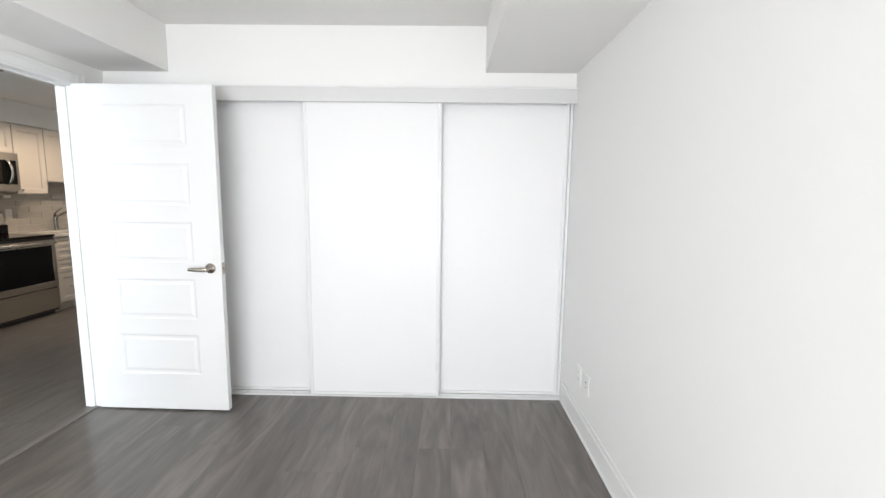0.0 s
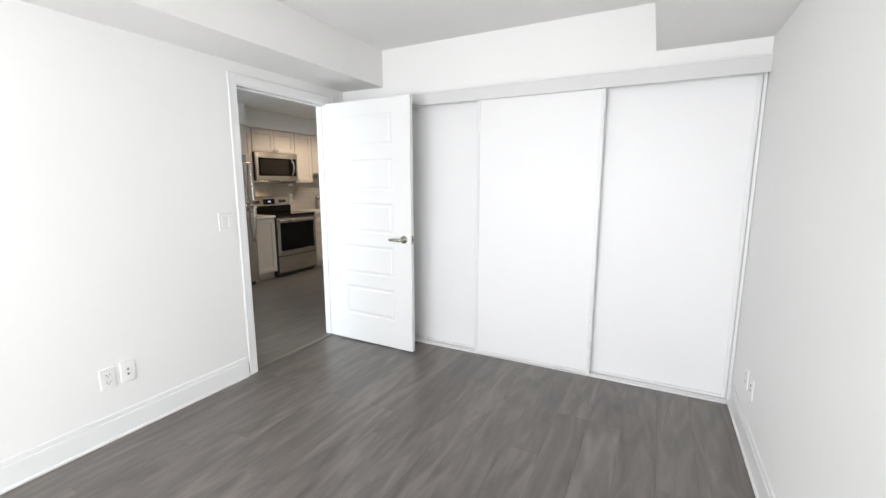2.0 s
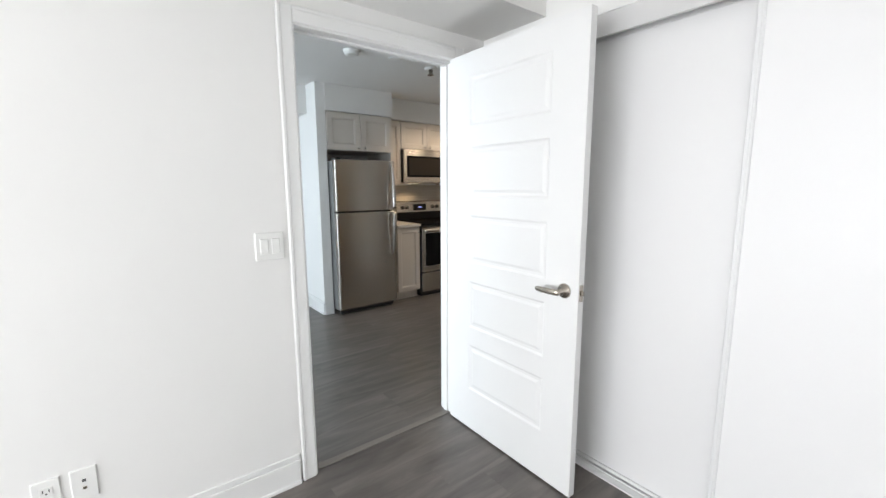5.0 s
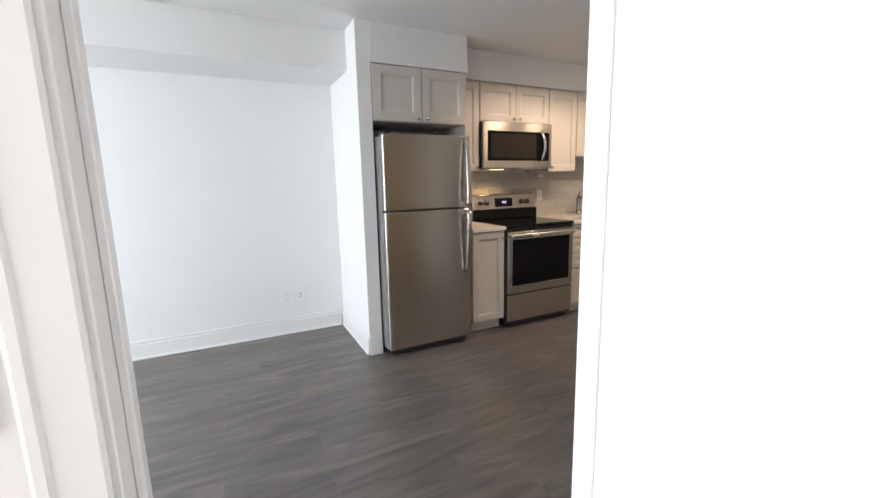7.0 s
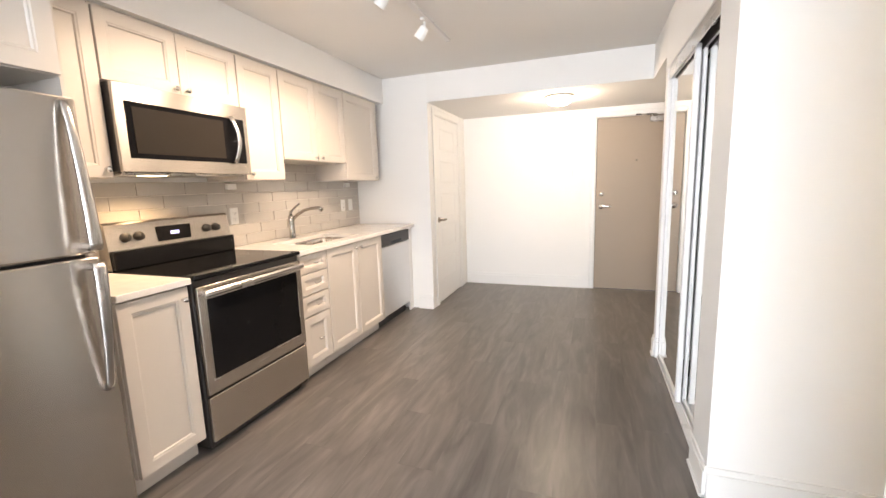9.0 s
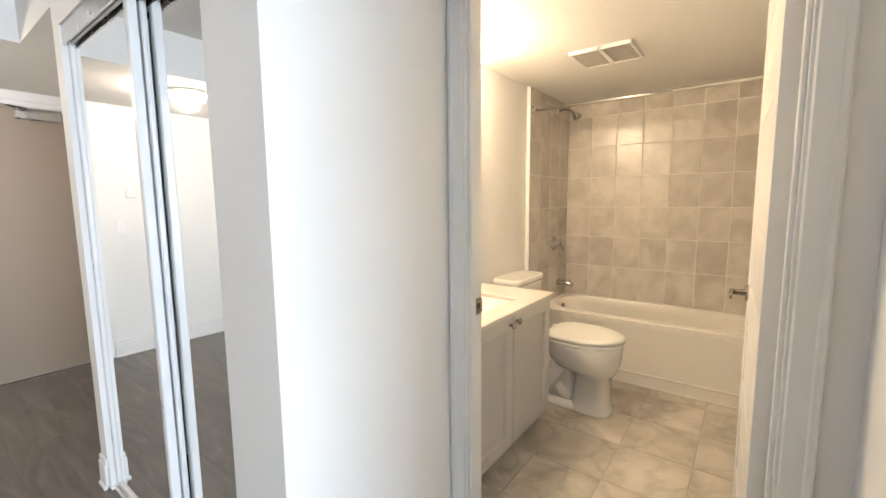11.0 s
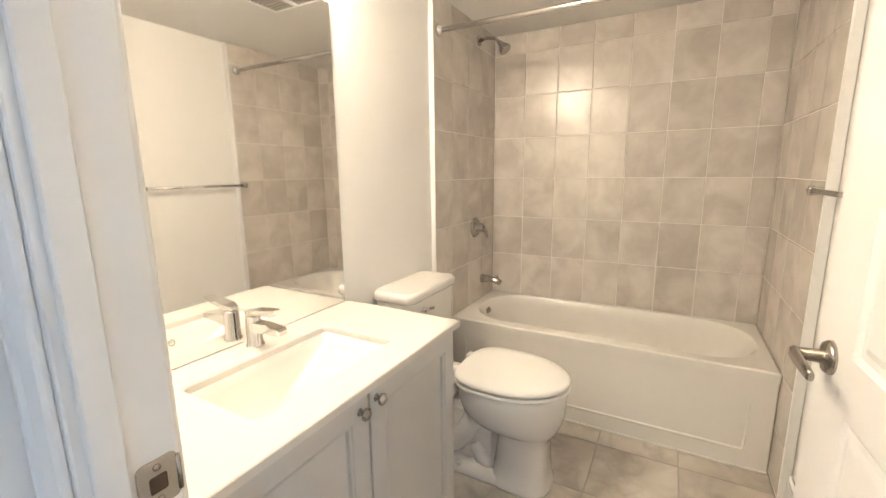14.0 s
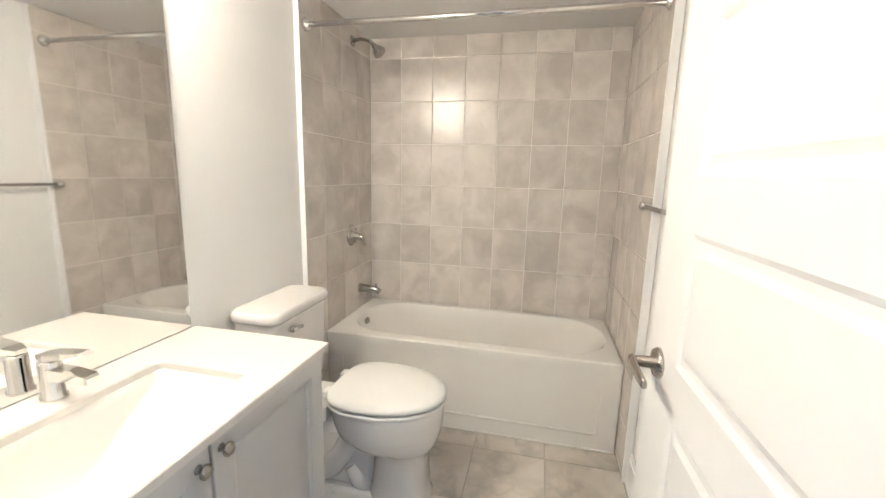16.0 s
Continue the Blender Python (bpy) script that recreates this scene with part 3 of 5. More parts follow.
# entry door
casing("trim_door_entry", pose(-2.605, 8.005, 0), 0.90, 2.035, 0.12, cw=0.05, both=False)
entry = thing("door_4", pose(-2.586, 8.03, 0.006), "closed taupe painted flat entry door", "door", kind="structure")
part("leaf", boxes((0, 0.862, 0, 0.044, 0, 2.008), bevel=0.002), TAUPE, entry)
lever(entry, 0.065, 0.995, 0.0, -1, 1, CHROME)
bm = bmesh.new()
lathe(bm, [(0.0, 0), (0.030, 0), (0.030, 0.006), (0.022, 0.016), (0.0, 0.017)], Matrix.Translation((0.065, 0, 1.14)) @ Matrix.Rotation(radians(90), 4, "X"), 20)
box(bm, 0.061, 0.069, -0.034, -0.016, 1.120, 1.160, 0.003)
part("deadbolt", bm, CHROME, entry, "chrome deadbolt thumb turn")
bm = bmesh.new()
lathe(bm, [(0.0, 0), (0.011, 0), (0.010, 0.004), (0.0, 0.005)], Matrix.Translation((0.43, 0, 1.52)) @ Matrix.Rotation(radians(90), 4, "X"), 14)
part("peephole", bm, NICKEL, entry)
bm = bmesh.new()
box(bm, 0.55, 0.80, -0.055, 0.0, 1.925, 1.985, 0.006)
closer = part("door_closer", bm, STEEL_H, entry, "grey metal door closer body")
bm = bmesh.new()
tube(bm, [(0.62, -0.03, 1.995), (0.40, -0.16, 2.0), (0.62, -0.01, 2.01)], 0.008, 8)
part("closer_arm", bm, STEEL_H, closer)


def window(name, x0, x1, z0, z1, label):
    w = thing(name, pose(x0, -1.81, z0), label, "window", kind="structure")
    W, H, f = x1 - x0, z1 - z0, 0.055
    part("window_frame", boxes((0, f, -0.035, 0.035, 0, H), (W - f, W, -0.035, 0.035, 0, H), (f, W - f, -0.035, 0.035, 0, f),
                               (f, W - f, -0.035, 0.035, H - f, H), (W / 2 - 0.03, W / 2 + 0.03, -0.03, 0.03, f, H - f), bevel=0.003), ALU_W, w)
    for a, b in ((f, W / 2 - 0.03), (W / 2 + 0.03, W - f)):
        p = part("pane", boxes((a, b, -0.006, 0.0, f, H - f)), PANE, w)
        p.visible_shadow = False
    part("window_sill", boxes((-0.03, W + 0.03, 0.0605, 0.12, -0.02, 0.004), bevel=0.003), TRIM, w)


window("window_1", -1.85, 0.75, 0.06, 2.2, "wide white-framed bedroom window with two panes")
window("window_2", -5.15, -2.45, 0.15, 2.15, "tall white-framed living room window with two panes")

# ---- bedroom ----
closet = thing("sliding_closet", pose(-1.70, 2.965, 0), "three white sliding closet doors below a grey valance", "closet")
part("valance", boxes((0.0, 2.66, -0.040, -0.022, 1.986, 2.078), (0.0, 2.66, -0.022, 0.09, 2.064, 2.078), bevel=0.002), VALANCE, closet, "light grey metal valance")
part("valance_lip", boxes((0.0, 2.66, -0.044, -0.018, 2.074, 2.082), bevel=0.001), ALU_W, closet)
part("bottom_track", boxes((0.0, 2.66, -0.024, 0.080, 0.0, 0.004), (0.0, 2.66, -0.024, -0.021, 0.004, 0.008), (0.0, 2.66, 0.022, 0.026, 0.004, 0.009),
                           (0.0, 2.66, 0.076, 0.080, 0.004, 0.009), bevel=0.0008), ALU_W, closet)
part("side_channel", boxes((2.640, 2.658, 0.028, 0.080, 0.006, 2.0), bevel=0.002), ALU_W, closet)


def closet_panel(x0, x1, y):
    p = part("door_panel", boxes((x0 + 0.018, x1 - 0.018, y, y + 0.012, 0.03, 2.005), bevel=0.001), CLOSETP, closet)
    for a in (x0, x1 - 0.024):
        bm = bmesh.new()
        box(bm, a, a + 0.024, y - 0.007, y + 0.020, 0.009, 2.015, 0.004)
        box(bm, a + 0.008, a + 0.016, y - 0.010, y - 0.006, 0.009, 2.015, 0.001)
        part("stile", bm, ALU_W, p)
    for z0, z1 in ((0.009, 0.028), (1.99, 2.015)):
        part("rail", boxes((x0 + 0.024, x1 - 0.024, y - 0.003, y + 0.018, z0, z1), bevel=0.002), ALU_W, p)


closet_panel(0.004, 0.935, 0.040)
closet_panel(0.905, 1.806, -0.012)
closet_panel(1.778, 2.638, 0.040)
structure("wall_closet_inside", WALL, "plain inside of the bedroom closet", "wall", (-1.80, -1.70, 3.06, 3.40, 0, 2.08), (-1.70, 0.96, 3.06, 3.40, 2.084, 2.45))


def outlet(m, kind, label):
    """Wall plate with its devices; local x across, z up, front towards -y."""
    o = thing("wall_outlet" if kind != "switch" else "light_switch", m, label, "outlet" if kind != "switch" else "switch")
    w = 0.116 if kind == "switch" else 0.072
    bm = bmesh.new()
    loft(bm, [[(x, 0, z) for x, z, _ in rounded(0, 0, 0, w / 2, 0.058, 0.004, 3)], [(x, -0.004, z) for x, z, _ in rounded(0, 0, 0, w / 2, 0.058, 0.004, 3)],
              [(x, -0.0065, z) for x, z, _ in rounded(0, 0, 0, w / 2 - 0.003, 0.055, 0.004, 3)]], smooth=False)
    part("cover_plate", bm, PLASTIC, o)
    if kind == "switch":
        for cx in (-0.023, 0.023):
            part("rocker", boxes((cx - 0.0165, cx + 0.0165, -0.010, -0.006, -0.033, 0.033), bevel=0.002), PLASTIC, o)
    elif kind == "power":
        for cz in (-0.020, 0.020):
            r = part("receptacle", boxes((-0.017, 0.017, -0.009, -0.006, cz - 0.014, cz + 0.014), bevel=0.002), PLASTIC, o)
            part("slot", boxes((-0.009, -0.0065, -0.0095, -0.0085, cz - 0.003, cz + 0.007), (0.0065, 0.009, -0.0095, -0.0085, cz - 0.003, cz + 0.006),
                               (-0.0025, 0.0025, -0.0095, -0.0085, cz - 0.011, cz - 0.006)), BLACKP, r, "dark receptacle slots")
    elif kind == "data":
        for cz in (-0.014, 0.014):
            part("jack", boxes((-0.0055, 0.0055, -0.0085, -0.006, cz - 0.005, cz + 0.005), bevel=0.001), RUBBER if cz > 0 else NICKEL, o, "small data and cable jack")
    else:
        part("device", boxes((-0.0165, 0.0165, -0.009, -0.006, -0.033, 0.033), bevel=0.002), PLASTIC, o)
    return o


outlet(pose(-2.0895, 1.749, 1.125, 0, 0, 90), "switch", "white double rocker light switch beside the door")
outlet(pose(-2.0895, 0.984, 0.350, 0, 0, 90), "power", "white duplex outlet low on the bedroom wall")
outlet(pose(-2.0895, 1.080, 0.352, 0, 0, 90), "data", "white data plate low on the bedroom wall")
outlet(pose(0.9595, 2.60, 0.335, 0, 0, -90), "power", "white duplex outlet near the closet corner")
outlet(pose(0.9595, 2.47, 0.335, 0, 0, -90), "data", "white data plate near the closet corner")
outlet(pose(-5.2595, 2.425, 0.335, 0, 0, 90), "power", "white duplex outlet low on the living room wall")
outlet(pose(-5.2595, 2.535, 0.335, 0, 0, 90), "data", "white data plate low on the living room wall")

# ---- kitchen ----


def front(bm, x0, x1, z0, z1, y=-0.022, yb=0.0, stile=0.052, step=0.012):
    """Framed cabinet front with a recessed flat panel and a sloped inner edge."""
    prev = None
    rings = [(0, yb), (0, y + 0.002), (0.002, y), (stile, y), (stile + 0.004, y + 0.003), (stile + 0.010, y + 0.004), (stile + 0.014, y + step)]
    for inset, yy in rings:
        ring = [bm.verts.new((x, yy, z)) for x, z in ((x0 + inset, z0 + inset), (x1 - inset, z0 + inset), (x1 - inset, z1 - inset), (x0 + inset, z1 - inset))]
        if prev:
            for q in range(4):
                bm.faces.new((prev[q], prev[(q + 1) % 4], ring[(q + 1) % 4], ring[q]))
        else:
            bm.faces.new(ring)
        prev = ring
    bm.faces.new(prev)
    return bm


def knob(parent, x, z, y=-0.022, mat=CHROME, r=0.0135):
    bm = bmesh.new()
    lathe(bm, [(0.0, 0), (r * 0.65, 0), (r * 0.55, 0.002), (r * 0.40, 0.006), (r * 0.45, 0.012), (r, 0.017), (r * 1.02, 0.022), (r * 0.7, 0.027), (0.0, 0.0285)],
          Matrix.Translation((x, y, z)) @ Matrix.Rotation(radians(90), 4, "X"), 16)
    return part("knob", bm, mat, parent, "small polished metal knob")


def tbar(parent, x, z, y=-0.022, w=0.045):
    bm = bmesh.new()
    tube(bm, [(x, y, z), (x, y - 0.020, z)], 0.005, 8)
    tube(bm, [(x - w / 2, y - 0.022, z), (x + w / 2, y - 0.022, z)], 0.0055, 10)
    return part("handle", bm, CHROME, parent, "small chrome bar handle")


def carcass(w, d, z0, z1, t=0.016):
    """Open-topped cabinet box: two sides, back, bottom and a front rail."""
    return [(0.0, t, 0.0, d, z0, z1), (w - t, w, 0.0, d, z0, z1), (t, w - t, d - t, d, z0, z1), (t, w - t, 0.0, d - t, z0, z0 + t), (t, w - t, 0.0, t, z1 - 0.05, z1)]


def slab(x0, x1, z0, z1, y, yb, b=0.003):
    """Flat appliance front with softened edges."""
    bm = bmesh.new()
    box(bm, x0, x1, y, yb, z0, z1, b)
    return bm


def cabinet(name, y0, y1, z0, z1, xf, d, fronts, label, toe=0.0, paint=CABINET, m=None, stile=0.052, hollow=False):
    """Cabinet unit: carcass and its fronts (kind, x0, x1, z0, z1, knob x, knob z) in the unit's own frame."""
    c = thing(name, m or pose(xf, y0, z0, 0, 0, 90), label, "cabinet")
    w, h = y1 - y0, z1 - z0
    bs = carcass(w, d, toe, h) if hollow else [(0.0, w, 0.0, d, toe, h)]
    part("body", boxes(*bs, bevel=0.001), paint, c)
    if toe:
        part("toe_kick", boxes((0.0, w, 0.055, d, 0.0, toe - 0.001)), paint, c)
    for kind, x0, x1, a, b, kx, kz in fronts:
        p = part(kind, front(bmesh.new(), x0, x1, a, b, stile=min(stile, (b - a) * 0.27)), paint, c)
        if kx is not None:
            (tbar if kind == "drawer" else knob)(p, kx, kz)
    return c


XF = -4.425
cabinet("base_cabinet", 3.795, 4.118, 0, 0.884, XF, 0.60, [("door", 0.004, 0.319, 0.105, 0.876, 0.290, 0.82)],
        "narrow greige painted base cabinet beside the stove", toe=0.10)
cabinet("drawer_cabinet", 4.905, 5.200, 0, 0.884, XF, 0.60,
        [("drawer", 0.004, 0.291, 0.754, 0.876, 0.148, 0.814), ("drawer", 0.004, 0.291, 0.606, 0.745, 0.148, 0.675),
         ("drawer", 0.004, 0.291, 0.458, 0.597, 0.148, 0.527), ("drawer", 0.004, 0.291, 0.105, 0.449, 0.148, 0.28)],
        "greige painted base cabinet with four drawers", toe=0.10)
cabinet("sink_cabinet", 5.203, 6.028, 0, 0.884, XF, 0.60,
        [("door", 0.004, 0.410, 0.105, 0.876, 0.375, 0.835), ("door", 0.414, 0.821, 0.105, 0.876, 0.450, 0.835)],
        "greige painted two-door cabinet under the sink", toe=0.10, hollow=True)
UF = -4.725
cabinet("upper_cabinet", 3.795, 4.060, 1.385, 2.152, UF, 0.32, [("door", 0.003, 0.262, 0.003, 0.749, 0.235, 0.04)],
        "narrow greige painted upper cabinet above the counter")
cabinet("upper_cabinet", 4.063, 4.842, 1.822, 2.152, UF, 0.32,
        [("door", 0.003, 0.387, 0.003, 0.313, 0.355, 0.03), ("door", 0.391, 0.776, 0.003, 0.313, 0.425, 0.03)],
        "greige painted two-door cabinet above the microwave")
cabinet("upper_cabinet", 4.845, 5.205, 1.378, 2.152, UF, 0.32, [("door", 0.003, 0.357, 0.003, 0.757, 0.04, 0.04)],
        "tall greige painted single-door upper cabinet")
cabinet("upper_cabinet", 5.208, 6.010, 1.525, 2.152, UF, 0.32,
        [("door", 0.003, 0.399, 0.003, 0.610, 0.365, 0.03), ("door", 0.403, 0.799, 0.003, 0.610, 0.437, 0.03)],
        "greige painted two-door upper cabinet above the sink")
cabinet("upper_cabinet", 6.013, 6.650, 1.378, 2.152, UF, 0.32, [("door", 0.003, 0.560, 0.003, 0.757, 0.51, 0.025)],
        "greige painted upper cabinet with end filler beside the wall")
fridge_cab = cabinet("fridge_cabinet", 3.010, 3.775, 1.742, 2.133, -4.470, 0.57,
        [("door", 0.003, 0.380, 0.003, 0.385, 0.345, 0.03), ("door", 0.384, 0.762, 0.003, 0.385, 0.42, 0.03)],
        "greige painted two-door cabinet above the refrigerator", stile=0.06)
part("side_panel", boxes((0.766, 0.782, 0.004, 0.577, -1.742, 0.391), bevel=0.001), CABINET, fridge_cab)

# worktops
solo("countertop", boxes((-5.048, -4.385, 3.794, 4.124, 0.885, 0.915), bevel=0.003), QUARTZ, "short off-white quartz countertop beside the stove", "countertop", "kitchen countertops")
SX, SY, SHX, SHY = -4.685, 5.495, 0.185, 0.325
bm = bmesh.new()
oc = ((-5.048 - 4.385) / 2, (4.899 + 6.736) / 2, (5.048 - 4.385) / 2, (6.736 - 4.899) / 2)
loft(bm, [rounded(SX, SY, 0.885, SHX, SHY, 0.03), rounded(oc[0], oc[1], 0.885, oc[2], oc[3], 0.002), rounded(oc[0], oc[1], 0.913, oc[2], oc[3], 0.002),
          rounded(oc[0], oc[1], 0.915, oc[2] - 0.002, oc[3] - 0.002, 0.002), rounded(SX, SY, 0.915, SHX, SHY, 0.03), rounded(SX, SY, 0.885, SHX, SHY, 0.03)],
     False, False, False)
bmesh.ops.remove_doubles(bm, verts=bm.verts, dist=1e-5)
solo("countertop", bm, QUARTZ, "long off-white quartz countertop with a sink cutout", "countertop", "kitchen countertops")
sink = thing("kitchen_sink", pose(SX, SY, 0.70), "stainless steel double-bowl undermount sink", "sink")
for cy, hy in ((-0.165, 0.152), (0.165, 0.152)):
    bm = bmesh.new()
    loft(bm, [rounded(0, cy, 0.184, SHX + 0.012, hy + 0.0127, 0.04), rounded(0, cy, 0.184, SHX - 0.004, hy, 0.035), rounded(0, cy, 0.15, SHX - 0.006, hy - 0.002, 0.035),
              rounded(0, cy, 0.02, SHX - 0.02, hy - 0.015, 0.05), rounded(0, cy, 0.005, SHX - 0.05, hy - 0.05, 0.04)], False, True)
    bowl = part("bowl", bm, STEEL_H, sink)
    bm = bmesh.new()
    lathe(bm, [(0.0, 0.0), (0.042, 0.0), (0.042, 0.003), (0.030, 0.004), (0.026, 0.001), (0.0, 0.001)], pose(0, cy, 0.006), 20)
    part("drain", bm, CHROME, bowl)
tap = thing("kitchen_faucet", pose(-4.925, 5.49, 0.915), "chrome single-lever kitchen faucet with an arched spout", "faucet")
bm = bmesh.new()
lathe(bm, [(0.0, 0), (0.028, 0), (0.028, 0.008), (0.024, 0.012), (0.023, 0.12), (0.025, 0.15), (0.023, 0.185), (0.0, 0.193)], None, 20)
part("body", bm, FITTING, tap)
bm = bmesh.new()
tube(bm, [(0, 0, 0.14), (0.05, 0.02, 0.195), (0.11, 0.045, 0.230), (0.17, 0.07, 0.242), (0.215, 0.09, 0.240), (0.235, 0.10, 0.220)],
     [0.013, 0.013, 0.0125, 0.0125, 0.014, 0.015], 14)
part("spout", bm, FITTING, tap)
bm = bmesh.new()
tube(bm, [(0, 0, 0.190), (0.0, -0.004, 0.215), (0.030, 0.02, 0.252), (0.065, 0.035, 0.282)], [0.014, 0.011, 0.008, 0.006], 12)
part("lever", bm, FITTING, tap)

# refrigerator
fr = thing("refrigerator", pose(-4.300, 3.016, 0, 0, 0, 90), "stainless steel top-freezer refrigerator in a wall recess", "refrigerator")
part("cabinet_shell", boxes((0.004, 0.696, 0.075, 0.68, 0.045, 1.628), bevel=0.004), material("fridge_side_grey", (0.20, 0.20, 0.195), 0.45, scale=4, grain=180), fr, "grey painted refrigerator shell")


def fridge_door(name, z0, z1):
    bm = bmesh.new()
    loops = []
    for zz, ins in ((z0, 0.006), (z0 + 0.006, 0.0), (z1 - 0.006, 0.0), (z1, 0.006)):
        loops.append([(x, y, zz) for x, y, _ in rounded(0.35, 0.033, 0, 0.350 - ins, 0.033 - ins * 0.6, 0.012, 4)])
    loft(bm, loops, smooth=False)
    return part(name, bm, STEEL, fr)


fd = fridge_door("freezer_door", 1.106, 1.640)
rd = fridge_door("fridge_door", 0.062, 1.092)
part("door_seal", boxes((0.01, 0.69, 0.066, 0.076, 0.07, 1.62)), BLACKP, fr)


def fridge_handle(parent, za, zb):
    """Flat bar bowed away from the door, thick end at the door gap."""
    bm = bmesh.new()
    pts = [(0.0, 0.058), (0.05, 0.064), (0.25, 0.060), (0.5, 0.051), (0.75, 0.038), (0.93, 0.022), (1.0, 0.008)]
    loops = []
    for s, o in pts:
        z = za + (zb - za) * s
        wd = 0.012 + 0.008 * (1 - s)
        loops.append([(0.655 + dx * wd, -o + dy * 0.006, z) for dx, dy in ((-1, -1), (-0.5, -1.5), (0.5, -1.5), (1, -1), (1, 1), (-1, 1))])
    loft(bm, loops, smooth=True)
    for s, o in ((0.03, 0.058), (0.97, 0.012)):
        z = za + (zb - za) * s
        box(bm, 0.644, 0.666, -o, 0.001, z - 0.012, z + 0.012, 0.004)
    return part("handle", bm, STEEL_H, parent, "bowed polished steel bar handle")


fridge_handle(fd, 1.122, 1.625)
fridge_handle(rd, 1.078, 0.600)
part("hinge_cover", boxes((0.01, 0.07, 0.01, 0.10, 1.640, 1.655), bevel=0.004), BLACKP, fr)
part("toe_grille", boxes((0.02, 0.68, 0.05, 0.075, 0.012, 0.045), bevel=0.002), BLACKP, fr)
for fx in (0.05, 0.65):
    bm = bmesh.new()
    lathe(bm, [(0.0, 0), (0.014, 0), (0.014, 0.008), (0.008, 0.010), (0.008, 0.046), (0.0, 0.046)], pose(fx, 0.062, 0), 14)
    part("foot", bm, RUBBER, fr)

# stove
st = thing("electric_stove", pose(-4.396, 4.132, 0, 0, 0, 90), "stainless steel electric range with a black glass cooktop", "stove")
part("body", boxes((0.002, 0.760, 0.008, 0.629, 0.035, 0.900), bevel=0.003), BLACKP, st, "black stove body")
part("cooktop", boxes((0.0, 0.762, -0.018, 0.59, 0.895, 0.919), bevel=0.006), BLACKG, st, "black glass cooktop")
bg = bmesh.new()
loft(bg, [[(x, y, z) for y, z in ((0.544, 0.919), (0.629, 0.919), (0.629, 1.165), (0.579, 1.168), (0.566, 1.155))] for x in (0.0, 0.762)], smooth=False)
back = part("backguard", bg, STEEL, st, "slanted stainless control panel")
part("backguard_base", boxes((0.002, 0.760, 0.514, 0.549, 0.919, 1.022), bevel=0.006), BLACKG, st)


def tilt(z):
    return 0.544 + (z - 0.919) / (1.155 - 0.919) * 0.022


part("display_panel", boxes((0.265, 0.475, tilt(1.08) - 0.006, tilt(1.08) + 0.02, 1.040, 1.125), bevel=0.002), BLACKG, back, "black glass clock panel")
part("clock_digits", boxes(*[(0.345 + k * 0.014, 0.354 + k * 0.014, tilt(1.08) - 0.0068, tilt(1.08) - 0.005, 1.075, 1.094) for k in range(4)]), DISPLAY, back, "small blue clock digits")
for kx in (0.095, 0.165, 0.590, 0.660):
    bm = bmesh.new()
    lathe(bm, [(0.0, 0), (0.026, 0), (0.026, 0.004), (0.020, 0.006), (0.018, 0.024), (0.0, 0.026)], Matrix.Translation((kx, tilt(1.085) - 0.001, 1.085)) @ Matrix.Rotation(radians(95), 4, "X"), 20)
    box(bm, kx - 0.003, kx + 0.003, tilt(1.085) - 0.030, tilt(1.085) - 0.022, 1.068, 1.104, 0.001)
    part("knob", bm, BLACKP, back, "black control knob")
od = part("oven_door", slab(0.010, 0.752, 0.312, 0.862, -0.016, 0.007), STEEL, st)
part("oven_window", boxes((0.055, 0.707, -0.0185, -0.010, 0.385, 0.795), bevel=0.002), BLACKG, od, "black oven window glass")
part("window_trim", boxes((0.048, 0.714, -0.0172, -0.012, 0.378, 0.384), (0.048, 0.714, -0.0172, -0.012, 0.796, 0.802), (0.048, 0.054, -0.0172, -0.012, 0.384, 0.796),
                          (0.708, 0.714, -0.0172, -0.012, 0.384, 0.796)), STEEL_H, od)
bm = bmesh.new()
box(bm, 0.022, 0.740, -0.062, -0.040, 0.812, 0.846, 0.009)
for hx in (0.035, 0.695):
    box(bm, hx, hx + 0.03, -0.045, -0.014, 0.816, 0.842, 0.004)
part("door_handle", bm, STEEL_H, od, "wide polished steel oven handle")
part("badge", boxes((0.345, 0.415, -0.0175, -0.0155, 0.340, 0.354), bevel=0.001), STEEL_H, od)
part("storage_drawer", slab(0.010, 0.752, 0.062, 0.298, -0.014, 0.007), STEEL, st)
part("base", boxes((0.03, 0.73, 0.04, 0.55, 0.0, 0.036)), BLACKP, st)

# microwave
mw = thing("microwave", pose(-4.665, 4.066, 1.402, 0, 0, 90), "stainless over-the-range microwave with black glass door", "microwave")
part("body", boxes((0.0, 0.772, 0.008, 0.375, 0.012, 0.412), bevel=0.003), BLACKP, mw, "black microwave case")
md = part("door", slab(0.0, 0.772, 0.010, 0.414, -0.012, 0.007), STEEL, mw)
part("door_glass", boxes((0.045, 0.742, -0.0150, -0.008, 0.075, 0.335), bevel=0.002), BLACKG, md, "black glass door front")
part("viewing_mesh", boxes((0.075, 0.585, -0.0185, -0.0125, 0.098, 0.312), bevel=0.001),
     material("microwave_mesh", (0.030, 0.025, 0.021), 0.16, tone=0.0, bump=0.0, spec=0.22, rough_var=0.0), md, "brown-grey perforated viewing window")
bm = bmesh.new()
loft(bm, [[(0.640 + 0.020 * math.sin(math.pi * s) + dx, -0.014 - 0.040 * math.sin(math.pi * (0.08 + 0.84 * s)) + dy, 0.070 + 0.275 * s)
           for dx, dy in ((-0.014, 0.004), (-0.012, -0.004), (0.0, -0.008), (0.012, -0.004), (0.014, 0.004))] for s in [k / 8 for k in range(9)]])
